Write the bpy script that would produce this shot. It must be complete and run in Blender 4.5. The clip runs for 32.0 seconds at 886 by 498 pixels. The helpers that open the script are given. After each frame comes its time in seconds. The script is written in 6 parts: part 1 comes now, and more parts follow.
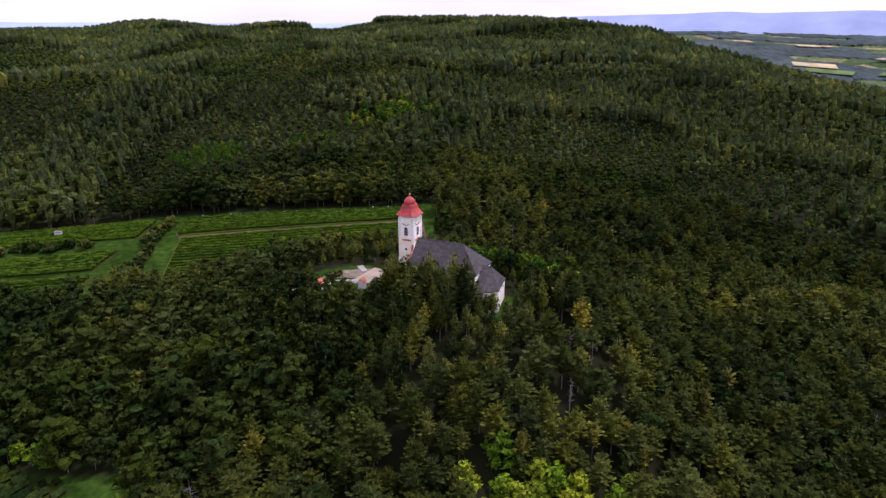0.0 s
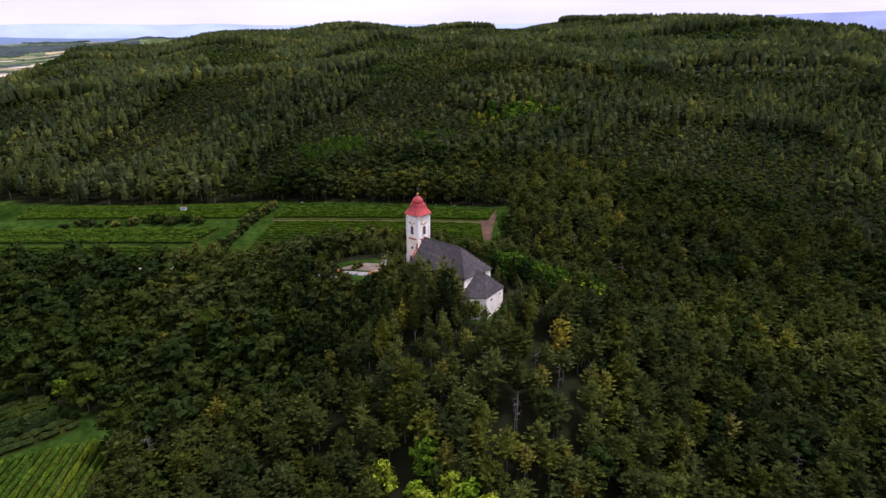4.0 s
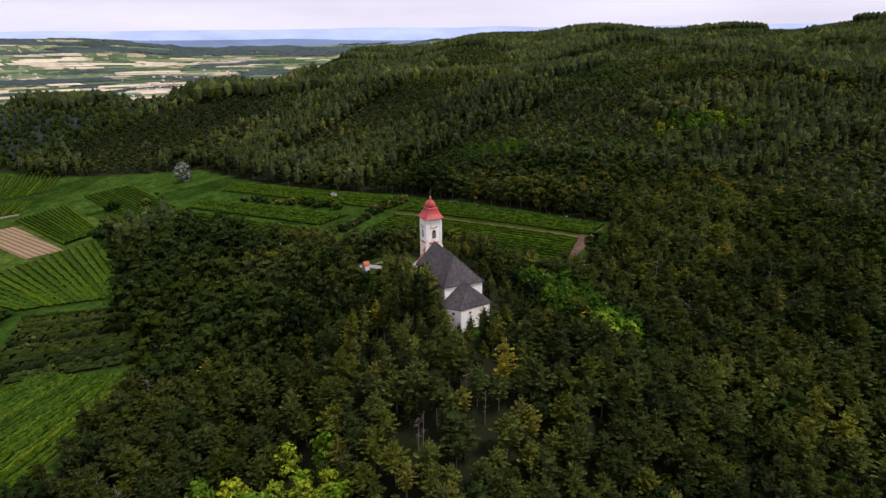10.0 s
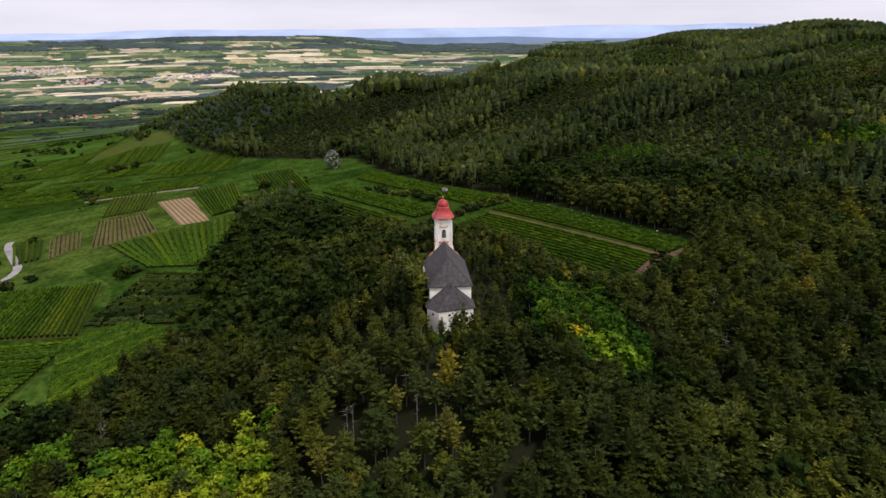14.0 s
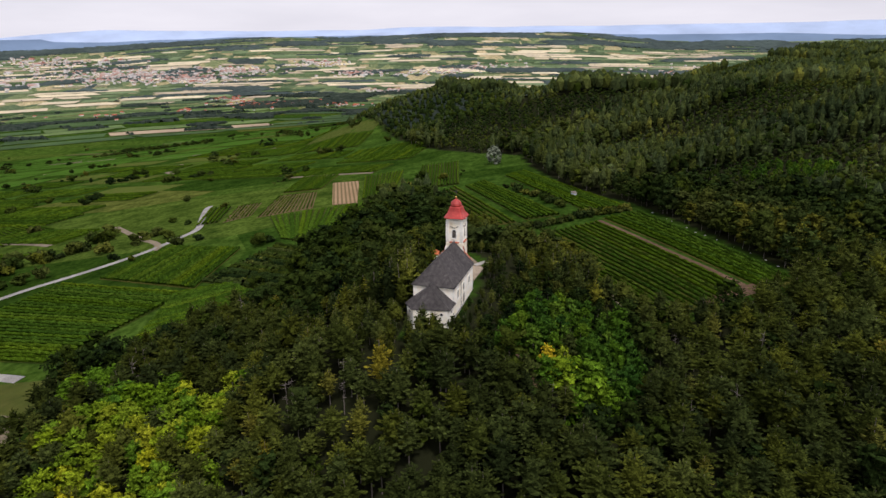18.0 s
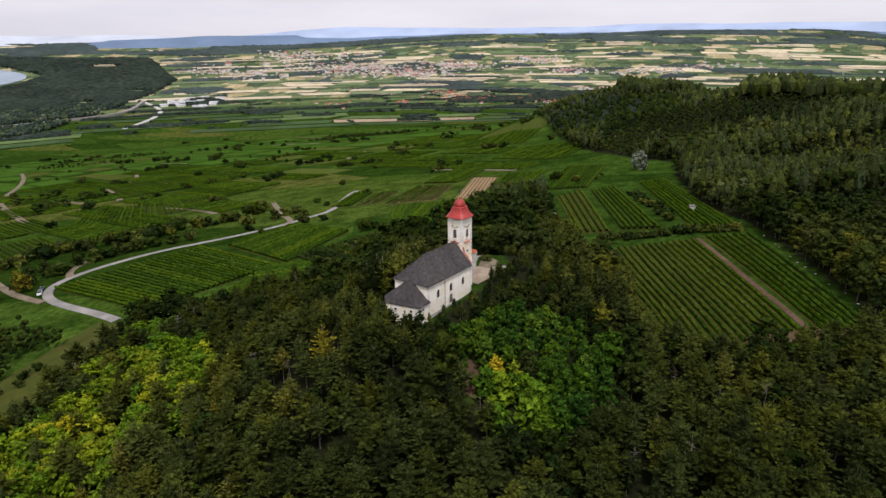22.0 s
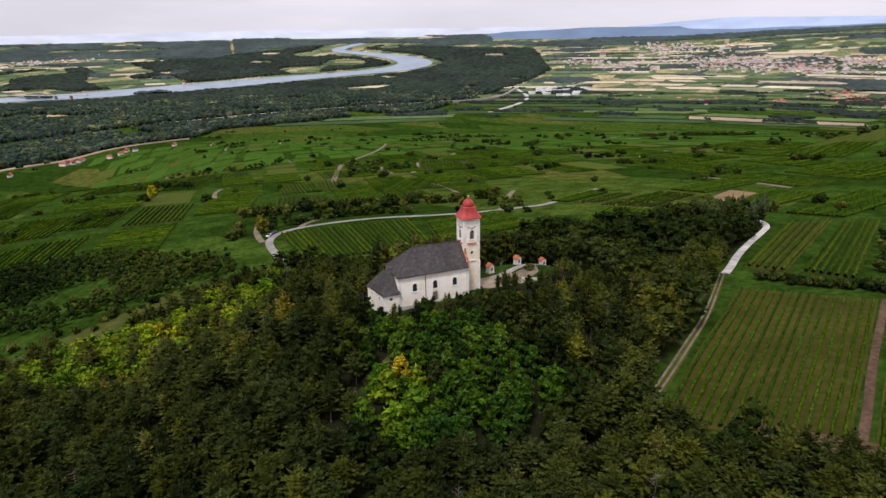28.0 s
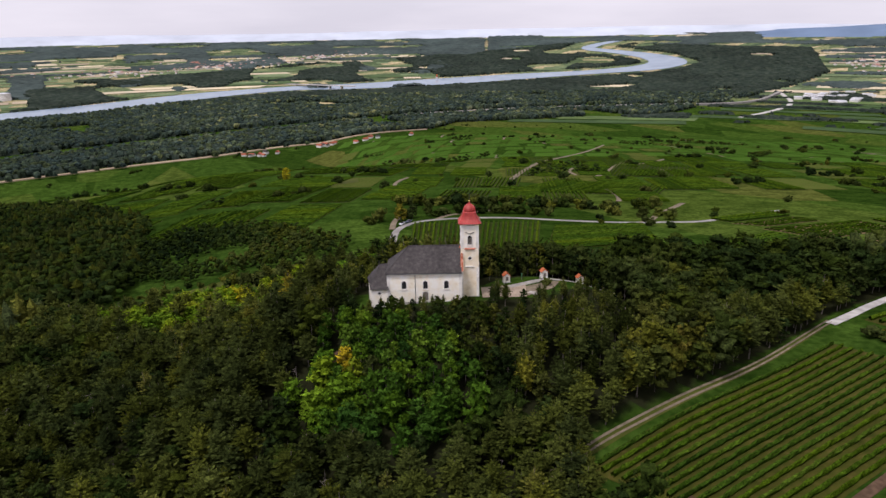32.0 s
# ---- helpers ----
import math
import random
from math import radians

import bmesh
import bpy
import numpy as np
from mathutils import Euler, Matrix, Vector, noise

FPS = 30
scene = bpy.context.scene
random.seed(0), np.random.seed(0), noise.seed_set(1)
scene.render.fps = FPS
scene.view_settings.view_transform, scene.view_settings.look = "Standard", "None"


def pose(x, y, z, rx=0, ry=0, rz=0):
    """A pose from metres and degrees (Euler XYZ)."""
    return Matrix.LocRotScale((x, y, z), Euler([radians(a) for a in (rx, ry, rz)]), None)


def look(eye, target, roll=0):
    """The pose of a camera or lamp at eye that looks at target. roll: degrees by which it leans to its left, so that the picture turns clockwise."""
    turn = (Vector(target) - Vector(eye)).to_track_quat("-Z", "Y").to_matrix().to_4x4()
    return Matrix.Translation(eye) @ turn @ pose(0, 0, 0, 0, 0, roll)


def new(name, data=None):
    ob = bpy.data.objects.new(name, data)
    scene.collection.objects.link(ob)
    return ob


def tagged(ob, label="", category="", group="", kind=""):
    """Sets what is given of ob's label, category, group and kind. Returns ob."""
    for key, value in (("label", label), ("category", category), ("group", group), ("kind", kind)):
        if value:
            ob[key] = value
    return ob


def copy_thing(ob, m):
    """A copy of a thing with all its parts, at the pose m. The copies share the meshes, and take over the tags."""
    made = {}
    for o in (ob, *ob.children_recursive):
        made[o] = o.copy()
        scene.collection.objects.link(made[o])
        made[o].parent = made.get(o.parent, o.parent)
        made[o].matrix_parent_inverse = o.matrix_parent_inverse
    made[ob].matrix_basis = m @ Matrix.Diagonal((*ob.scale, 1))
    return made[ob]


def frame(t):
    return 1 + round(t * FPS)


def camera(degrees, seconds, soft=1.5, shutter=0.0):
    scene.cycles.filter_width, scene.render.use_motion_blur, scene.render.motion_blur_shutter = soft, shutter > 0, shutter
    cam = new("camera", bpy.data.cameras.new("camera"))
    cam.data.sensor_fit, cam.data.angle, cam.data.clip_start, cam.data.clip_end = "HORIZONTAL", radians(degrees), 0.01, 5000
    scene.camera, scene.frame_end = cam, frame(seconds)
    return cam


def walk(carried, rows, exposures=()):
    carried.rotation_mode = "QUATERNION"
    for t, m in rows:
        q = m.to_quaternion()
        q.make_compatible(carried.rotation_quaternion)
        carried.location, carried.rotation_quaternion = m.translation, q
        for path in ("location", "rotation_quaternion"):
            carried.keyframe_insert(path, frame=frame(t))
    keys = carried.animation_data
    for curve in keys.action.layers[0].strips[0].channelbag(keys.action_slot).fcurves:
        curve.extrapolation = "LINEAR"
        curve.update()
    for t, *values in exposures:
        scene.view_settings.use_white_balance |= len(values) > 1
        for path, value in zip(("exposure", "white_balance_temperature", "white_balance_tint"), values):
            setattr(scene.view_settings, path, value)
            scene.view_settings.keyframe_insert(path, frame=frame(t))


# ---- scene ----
cam = camera(68.7, 32.0)
METRES, EYE, TILT, LEAN, TURN = 400.0, 62.3, -18.8, 0.0, 0.0
ROWS = [
    (0.0, 0.0, 0.0, 0.0, 0.0, 0.0, -0.0),
    (0.5, 0.0131, 0.0002, 0.0002, 1.91, -0.01, -0.61),
    (1.0, 0.0271, 0.0009, 0.0004, 3.95, -0.04, -1.26),
    (1.5, 0.041, 0.0023, 0.0008, 5.97, -0.09, -1.96),
    (2.0, 0.0557, 0.0043, 0.0016, 8.13, -0.17, -2.61),
    (2.5, 0.0699, 0.0067, 0.0025, 10.24, -0.27, -3.27),
    (3.0, 0.0842, 0.0097, 0.0035, 12.36, -0.41, -3.91),
    (3.5, 0.0979, 0.013, 0.0047, 14.44, -0.57, -4.53),
    (5.5, 0.1479, 0.0315, 0.0107, 22.32, -1.32, -6.79),
    (6.0, 0.1588, 0.0366, 0.0125, 24.13, -1.56, -7.31),
    (6.5, 0.1698, 0.0424, 0.0144, 25.97, -1.81, -7.82),
    (7.0, 0.1804, 0.0483, 0.0165, 27.8, -2.09, -8.34),
    (7.5, 0.1916, 0.0548, 0.0186, 29.75, -2.35, -8.88),
    (8.0, 0.2021, 0.0615, 0.021, 31.66, -2.66, -9.39),
    (8.5, 0.2129, 0.0687, 0.0234, 33.64, -2.98, -9.91),
    (9.0, 0.2233, 0.076, 0.0259, 35.6, -3.28, -10.45),
    (9.5, 0.2337, 0.0841, 0.0285, 37.66, -3.63, -10.97),
    (10.0, 0.2432, 0.0921, 0.0314, 39.61, -4.01, -11.51),
    (10.5, 0.2536, 0.1011, 0.0344, 41.78, -4.43, -12.0),
    (11.0, 0.2632, 0.1101, 0.0373, 43.9, -4.92, -12.53),
    (11.5, 0.2729, 0.1206, 0.0408, 46.16, -5.45, -12.99),
    (12.0, 0.2822, 0.1309, 0.0443, 48.41, -6.0, -13.49),
    (12.5, 0.2914, 0.1424, 0.048, 50.78, -6.61, -13.99),
    (13.0, 0.3001, 0.1534, 0.0517, 53.08, -7.18, -14.46),
    (13.5, 0.3088, 0.1655, 0.0558, 55.53, -7.83, -14.92),
    (15.5, 0.3405, 0.2228, 0.0754, 66.47, -10.94, -16.64),
    (16.0, 0.3462, 0.238, 0.0806, 69.24, -11.78, -16.97),
    (16.5, 0.3517, 0.2538, 0.0858, 72.08, -12.66, -17.25),
    (17.0, 0.3564, 0.2692, 0.091, 74.8, -13.49, -17.44),
    (17.5, 0.36, 0.2853, 0.0963, 77.58, -14.37, -17.66),
    (18.0, 0.363, 0.3011, 0.1016, 80.33, -15.25, -17.8),
    (18.5, 0.3652, 0.3175, 0.107, 83.16, -16.17, -17.91),
    (19.0, 0.3666, 0.3336, 0.1124, 85.93, -17.02, -18.02),
    (19.5, 0.3667, 0.3483, 0.1179, 88.45, -17.87, -18.13),
    (20.0, 0.3643, 0.3599, 0.1218, 90.42, -18.67, -18.17),
    (20.5, 0.3629, 0.3728, 0.1252, 92.5, -19.3, -18.15),
    (21.0, 0.3628, 0.3873, 0.13, 94.88, -20.04, -18.09),
    (21.5, 0.3628, 0.4028, 0.1352, 97.4, -20.81, -18.01),
    (22.0, 0.3606, 0.4201, 0.1409, 100.26, -21.67, -17.91),
    (22.5, 0.3566, 0.4361, 0.1462, 103.04, -22.57, -17.76),
    (23.0, 0.3523, 0.4525, 0.1516, 105.87, -23.46, -17.44),
    (23.5, 0.347, 0.4677, 0.1567, 108.56, -24.3, -17.16),
    (24.0, 0.3411, 0.4834, 0.1619, 111.35, -25.11, -16.79),
    (24.5, 0.3346, 0.4982, 0.1669, 114.08, -26.0, -16.47),
    (25.0, 0.3268, 0.5135, 0.1719, 116.91, -26.86, -16.05),
    (25.5, 0.3186, 0.5279, 0.1766, 119.65, -27.65, -15.6),
    (27.5, 0.281, 0.5832, 0.1964, 130.48, -30.67, -13.59),
    (28.0, 0.2691, 0.5959, 0.2008, 133.28, -31.42, -12.98),
    (28.5, 0.2571, 0.6079, 0.2049, 135.94, -32.05, -12.38),
    (29.0, 0.2439, 0.6196, 0.2089, 138.71, -32.68, -11.7),
    (29.5, 0.2307, 0.6304, 0.2126, 141.35, -33.23, -11.01),
    (30.0, 0.2165, 0.6407, 0.2161, 144.02, -33.76, -10.27),
    (30.5, 0.2024, 0.6501, 0.2194, 146.62, -34.21, -9.56),
    (31.0, 0.1875, 0.6591, 0.2225, 149.23, -34.65, -8.82),
    (31.5, 0.1727, 0.6673, 0.2253, 151.82, -35.05, -8.07),
    (32.0, 0.1567, 0.675, 0.2279, 154.51, -35.42, -7.3),
]
walk(cam, [(t, pose(0, 0, EYE, TILT, LEAN, TURN) @ pose(METRES * x, METRES * y, METRES * z, 90 + pitch, roll, yaw)) for t, x, y, z, yaw, pitch, roll in ROWS],
     exposures=[(0.0, 0.34, 5600, 35), (5.0, 0.21, 5700, 31), (9.0, 0.06, 5880, 25), (16.0, -0.05, 6100, 16), (24.0, -0.1, 6150, 15), (32.0, -0.08, 6120, 20)])

# sky, sun and exposure
world = bpy.data.worlds.new("world")
scene.world = world
world.use_nodes = True
wn = world.node_tree.nodes
sky = wn.new("ShaderNodeTexSky")
sky.sky_type = "NISHITA"
sky.sun_disc = False
sky.sun_elevation, sky.sun_rotation = radians(62), radians(71)
sky.air_density, sky.dust_density, sky.ozone_density = 1.0, 3.0, 1.0
wcoord = wn.new("ShaderNodeTexCoord")
wmap = wn.new("ShaderNodeMapping")
wmap.inputs["Scale"].default_value = (1.0, 1.0, 6.0)
wnoise = wn.new("ShaderNodeTexNoise")
wnoise.inputs["Scale"].default_value, wnoise.inputs["Detail"].default_value = 2.2, 6.0
wramp = wn.new("ShaderNodeValToRGB")
wramp.color_ramp.elements[0].position, wramp.color_ramp.elements[0].color = 0.35, (8.2, 7.95, 8.2, 1)
wramp.color_ramp.elements[1].position, wramp.color_ramp.elements[1].color = 0.68, (10.3, 9.9, 9.95, 1)
wmix = wn.new("ShaderNodeMix")
wmix.data_type = "RGBA"
wmix.inputs["Factor"].default_value = 0.82      # a closed cover of bright cloud
wl = world.node_tree.links
wl.new(wcoord.outputs["Generated"], wmap.inputs["Vector"])
wl.new(wmap.outputs["Vector"], wnoise.inputs["Vector"])
wl.new(wnoise.outputs["Fac"], wramp.inputs["Fac"])
wl.new(sky.outputs["Color"], wmix.inputs["A"])
wl.new(wramp.outputs["Color"], wmix.inputs["B"])
wl.new(wmix.outputs["Result"], wn["Background"].inputs["Color"])
wn["Background"].inputs["Strength"].default_value = 0.109

sun_data = bpy.data.lights.new("sun", "SUN")
sun_data.energy, sun_data.angle, sun_data.color = 2.8, radians(9), (1.0, 0.94, 0.86)
sun = new("sun", sun_data)
sun.matrix_world = look((95, 32, 190), (0, 0, 0))


# ---------------------------------------------------------------- land form
def smax(a, b, k):
    d = np.clip(0.5 + 0.5 * (a - b) / k, 0, 1)
    return b * (1 - d) + a * d + k * d * (1 - d)

# wooded crests: x, y, height, side slope
FRONT=[(-700,190,-58,.45),(-590,245,-3,.40),(-430,360,8,.30),(-270,470,20,.28),(-60,500,27,.33),(60,580,18,.34),(150,660,-12,.30)]
BACK=[(-1250,900,-120,.25),(-900,1010,4,.17),(-520,1120,50,.075),(60,1220,65,.075),(190,1300,67,.24),(400,1400,20,.30),(620,1450,-60,.30)]
def ridge(x,y,nodes,soft):
    out=np.full(np.shape(x),-1e3)
    for (x0,y0,z0,k0),(x1,y1,z1,k1) in zip(nodes[:-1],nodes[1:]):
        dx,dy=x1-x0,y1-y0
        s=np.clip(((x-x0)*dx+(y-y0)*dy)/(dx*dx+dy*dy),0,1)
        d=np.hypot(x-x0-s*dx,y-y0-s*dy)
        fall=(k0+s*(k1-k0))*(np.sqrt(d*d+soft**2)-soft)+.25*np.maximum(0,d-750)
        out=smax(z0+s*(z1-z0)-fall,out,8.0)
    return out
def hills(x,y):
    back=ridge(x,y,BACK,80.)-.20*np.maximum(0,x-240)-.30*np.maximum(0,-x-860)-.28*np.maximum(0,-.643*(x-100)-.766*(y-60))
    roll=9*np.sin(x/95+.6*np.sin(y/140))*np.sin(y/120+.8*np.sin(x/160))+4*np.sin(x/41+y/57)
    return smax(ridge(x,y,FRONT,35.)+.35*roll,back+roll,10.)
def base(x,y):
    xs=-60-np.logaddexp(0,(-60-x)/30)*30
    b=-28+.063*xs+.0987*np.minimum(y,420)
    b=b-.07*60*np.logaddexp(0,(-x-900)/60)
    b=b-.13*np.maximum(0,x-60)/(1+np.exp(-(y-260)/40))
    b=b-.25*40*np.logaddexp(0,(-y-450)/40)/(1+np.exp(-(x+330)/60))
    b=b-5*np.exp(-(((x+10)/60)**2+((y-198)/22)**2))-8*(1/(1+np.exp(-(x-40)/15)))*(1/(1+np.exp((y-230)/25)))
    b=smax(b,-205+0*x,50.)
    u=-(x+8)*.897+(y-155)*.441; v=(x+8)*.441+(y-155)*.897
    q=np.hypot(np.maximum(0,np.abs(u+7)-19),v)
    return b+17.5*np.exp(-np.maximum(0,q-9)**2/(2*22**2))
def terrain(x,y):
    x=np.asarray(x,float); y=np.asarray(y,float)
    z=smax(base(x,y),hills(x,y),10.)
    r=np.hypot(x+8,y-155)
    f=np.clip((r-2500)/2250,0,1)
    z=z+f**1.6*np.clip(60-z,0,265)
    for yaw,rad,h,w in ((103,4180,34,330),(95,4250,48,300),(86,4200,40,340),(78,4280,52,330),(70,4300,44,300),(41,3850,105,260),(-22,3900,60,420),(-33,3700,40,350)):
        px,py=-8-rad*np.sin(np.radians(yaw)),155+rad*np.cos(np.radians(yaw))
        z=z+h*np.exp(-((x-px)**2+(y-py)**2)/(2*w*w))
    return z


HILL_TOP = (-8.19, 154.76)          # foot of the tower, where the land form is centred


def ground_z(x, y):
    return float(terrain(np.array([x]), np.array([y]))[0])


def inside(poly, x, y):
    """Which of the points lie in a polygon."""
    hit = np.zeros(np.shape(x), bool)
    px, py = zip(*poly)
    for i in range(len(poly)):
        x0, y0, x1, y1 = px[i - 1], py[i - 1], px[i], py[i]
        cross = ((y0 > y) != (y1 > y)) & (x < (x1 - x0) * (y - y0) / (y1 - y0 + 1e-9) + x0)
        hit ^= cross
    return hit


def line_distance(x, y, pts):
    """Distance to a polyline."""
    best = np.full(np.shape(x), 1e9)
    for (x0, y0), (x1, y1) in zip(pts[:-1], pts[1:]):
        dx, dy = x1 - x0, y1 - y0
        s = np.clip(((x - x0) * dx + (y - y0) * dy) / (dx * dx + dy * dy), 0, 1)
        best = np.minimum(best, np.hypot(x - x0 - s * dx, y - y0 - s * dy))
    return best


def value_noise(x, y, size, seed):
    """Smooth noise from 0 to 1 with lumps of the given size in metres."""
    rng = np.random.default_rng(seed)
    lattice = rng.random((64, 64))
    u, v = x / size, y / size
    i, j = np.floor(u).astype(int), np.floor(v).astype(int)
    f, g = u - i, v - j
    f, g = f * f * (3 - 2 * f), g * g * (3 - 2 * g)
    a = lattice[i % 64, j % 64] * (1 - f) + lattice[(i + 1) % 64, j % 64] * f
    b = lattice[i % 64, (j + 1) % 64] * (1 - f) + lattice[(i + 1) % 64, (j + 1) % 64] * f
    return a * (1 - g) + b * g


# ---------------------------------------------------------------- materials
def material(name, rough=0.9, spec=0.2):
    m = bpy.data.materials.new(name)
    m.use_nodes = True
    n, l = m.node_tree.nodes, m.node_tree.links
    b = n["Principled BSDF"]
    b.inputs["Roughness"].default_value = rough
    b.inputs["Specular IOR Level"].default_value = spec
    return m, n, l, b


def ramp_node(n, stops):
    r = n.new("ShaderNodeValToRGB")
    e = r.color_ramp.elements
    while len(e) < len(stops):
        e.new(0.5)
    for k, (p, c) in zip(e, stops):
        k.position, k.color = p, (*c, 1)
    return r


def noise_node(n, l, scale, detail=4.0, coord="Object", rough=0.55):
    c = n.new("ShaderNodeTexCoord")
    t = n.new("ShaderNodeTexNoise")
    t.inputs["Scale"].default_value, t.inputs["Detail"].default_value = scale, detail
    t.inputs["Roughness"].default_value = rough
    l.new(c.outputs[coord], t.inputs["Vector"])
    return t


def mix_colour(n, l, a, b, fac, mode="MIX"):
    m = n.new("ShaderNodeMix")
    m.data_type, m.blend_type = "RGBA", mode
    for value, key in ((fac, "Factor"), (a, "A"), (b, "B")):
        if hasattr(value, "links"):
            l.new(value, m.inputs[key])
        elif key == "Factor":
            m.inputs[key].default_value = value
        else:
            m.inputs[key].default_value = (*value, 1)
    return m.outputs["Result"]


def add_bump(n, l, b, height, strength, distance):
    k = n.new("ShaderNodeBump")
    k.inputs["Strength"].default_value, k.inputs["Distance"].default_value = strength, distance
    l.new(height, k.inputs["Height"])
    l.new(k.outputs["Normal"], b.inputs["Normal"])


def surface(name, stops, scale, big=0.0, rough=0.95, spec=0.05, bump=0.0, fine=None, metal=0.0):
    """A ramp over grain noise, with a second, larger noise for stains and wear."""
    m, n, l, b = material(name, rough, spec)
    t = noise_node(n, l, scale, 6.0)
    r = ramp_node(n, stops)
    l.new(t.outputs["Fac"], r.inputs["Fac"])
    out = r.outputs["Color"]
    if big:
        t2 = noise_node(n, l, big, 3.0)
        r2 = ramp_node(n, [(0.35, (0.72, 0.72, 0.72)), (0.65, (1.1, 1.1, 1.1))])
        l.new(t2.outputs["Fac"], r2.inputs["Fac"])
        out = mix_colour(n, l, out, r2.outputs["Color"], 1.0, "MULTIPLY")
    l.new(out, b.inputs["Base Color"])
    b.inputs["Metallic"].default_value = metal
    if bump:
        t3 = noise_node(n, l, fine or scale * 3, 5.0)
        add_bump(n, l, b, t3.outputs["Fac"], 0.6, bump)
    return m


def foliage(name, stops, scale=0.9, sheen=0.0, grain=2.6):
    """Leaves: the hue goes by the tree (its tone and the object's own chance), the grain by small clumps."""
    m, n, l, b = material(name, 0.85, sheen)
    a = n.new("ShaderNodeAttribute")
    a.attribute_name = "tone"
    o = n.new("ShaderNodeObjectInfo")
    none = n.new("ShaderNodeMath")
    none.operation = "LESS_THAN"
    none.inputs[1].default_value = 0.001
    l.new(a.outputs["Fac"], none.inputs[0])
    fr = n.new("ShaderNodeMath")
    fr.operation = "MULTIPLY_ADD"
    l.new(none.outputs["Value"], fr.inputs[0])
    l.new(o.outputs["Random"], fr.inputs[1])
    l.new(a.outputs["Fac"], fr.inputs[2])
    r = ramp_node(n, stops)
    l.new(fr.outputs["Value"], r.inputs["Fac"])
    many = n.new("ShaderNodeMath")
    many.operation = "MULTIPLY"
    many.inputs[1].default_value = 23.7
    l.new(fr.outputs["Value"], many.inputs[0])
    own = n.new("ShaderNodeMath")
    own.operation = "FRACT"
    l.new(many.outputs["Value"], own.inputs[0])
    hue = ramp_node(n, [(0.0, (0.86, 0.92, 1.2)), (0.4, (0.96, 0.97, 1.05)), (0.75, (1.06, 1.05, 0.9)), (1.0, (1.28, 1.16, 0.75))])
    l.new(own.outputs["Value"], hue.inputs["Fac"])
    tinted = mix_colour(n, l, r.outputs["Color"], hue.outputs["Color"], 1.0, "MULTIPLY")
    g = n.new("ShaderNodeNewGeometry")
    r2 = ramp_node(n, [(0.0, (0.72, 0.73, 0.70)), (1.0, (1.26, 1.25, 1.2))])
    l.new(g.outputs["Random Per Island"], r2.inputs["Fac"])
    out = mix_colour(n, l, tinted, r2.outputs["Color"], 1.0, "MULTIPLY")
    t = noise_node(n, l, scale, 3.0)
    r3 = ramp_node(n, [(0.3, (0.62, 0.62, 0.62)), (0.7, (1.3, 1.3, 1.25))])
    l.new(t.outputs["Fac"], r3.inputs["Fac"])
    out = mix_colour(n, l, out, r3.outputs["Color"], 1.0, "MULTIPLY")
    t4 = noise_node(n, l, grain, 3.0, rough=0.7)
    r4 = ramp_node(n, [(0.34, (0.42, 0.44, 0.45)), (0.5, (0.95, 0.95, 0.95)), (0.68, (1.75, 1.70, 1.45))])
    l.new(t4.outputs["Fac"], r4.inputs["Fac"])
    out = mix_colour(n, l, out, r4.outputs["Color"], 1.0, "MULTIPLY")
    l.new(out, b.inputs["Base Color"])
    add_bump(n, l, b, t4.outputs["Fac"], 0.9, 0.5 / grain)
    return m


PINE = foliage("pine_needles", [(0.0, (0.0126, 0.0180, 0.0051)), (0.4, (0.0327, 0.0421, 0.0094)), (0.75, (0.0576, 0.0692, 0.0136)), (1.0, (0.0962, 0.1043, 0.0187))])
BROAD = foliage("broad_leaves", [(0.0, (0.0080, 0.0146, 0.0044)), (0.4, (0.0188, 0.0310, 0.0069)), (0.75, (0.0321, 0.0430, 0.0094)), (0.92, (0.0415, 0.0506, 0.0113)), (1.0, (0.0535, 0.0594, 0.0150))])
# hillside pines: distance haze put into paler, bluer needles
HAZED_PINE = foliage("hazed_hillside_needles", [(0.0, (0.0248, 0.0355, 0.0127)), (0.45, (0.0400, 0.0540, 0.0178)), (0.8, (0.0564, 0.0711, 0.0220)), (1.0, (0.0798, 0.0920, 0.0281))], 0.5, grain=1.3)
BRIGHT = foliage("bright_leaves", [(0.0, (0.036, 0.085, 0.008)), (0.35, (0.072, 0.132, 0.009)), (0.6, (0.125, 0.175, 0.010)), (0.8, (0.20, 0.22, 0.012)), (1.0, (0.35, 0.27, 0.016))])
LIGHT = foliage("light_green_leaves", [(0.0, (0.021, 0.052, 0.007)), (0.6, (0.040, 0.084, 0.009)), (1.0, (0.074, 0.124, 0.012))])
# blue raised in these leaves, as distance haze over the floodplain
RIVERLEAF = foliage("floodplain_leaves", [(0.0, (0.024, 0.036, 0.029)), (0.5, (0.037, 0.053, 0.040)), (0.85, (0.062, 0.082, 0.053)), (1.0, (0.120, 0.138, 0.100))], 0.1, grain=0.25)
SILVER = foliage("silver_leaves", [(0.0, (0.12, 0.14, 0.11)), (1.0, (0.20, 0.22, 0.185))])
AUTUMN = foliage("autumn_leaves", [(0.0, (0.062, 0.072, 0.014)), (0.6, (0.105, 0.098, 0.016)), (1.0, (0.165, 0.125, 0.02))])
VINE = foliage("vine_leaves", [(0.0, (0.0255, 0.0526, 0.0050)), (0.6, (0.0393, 0.0733, 0.0063)), (1.0, (0.0570, 0.0901, 0.0081))], 0.8)
BARK = surface("bark", [(0.3, (0.10, 0.085, 0.07)), (0.7, (0.20, 0.175, 0.15))], 4.0, 0.5, bump=0.02)
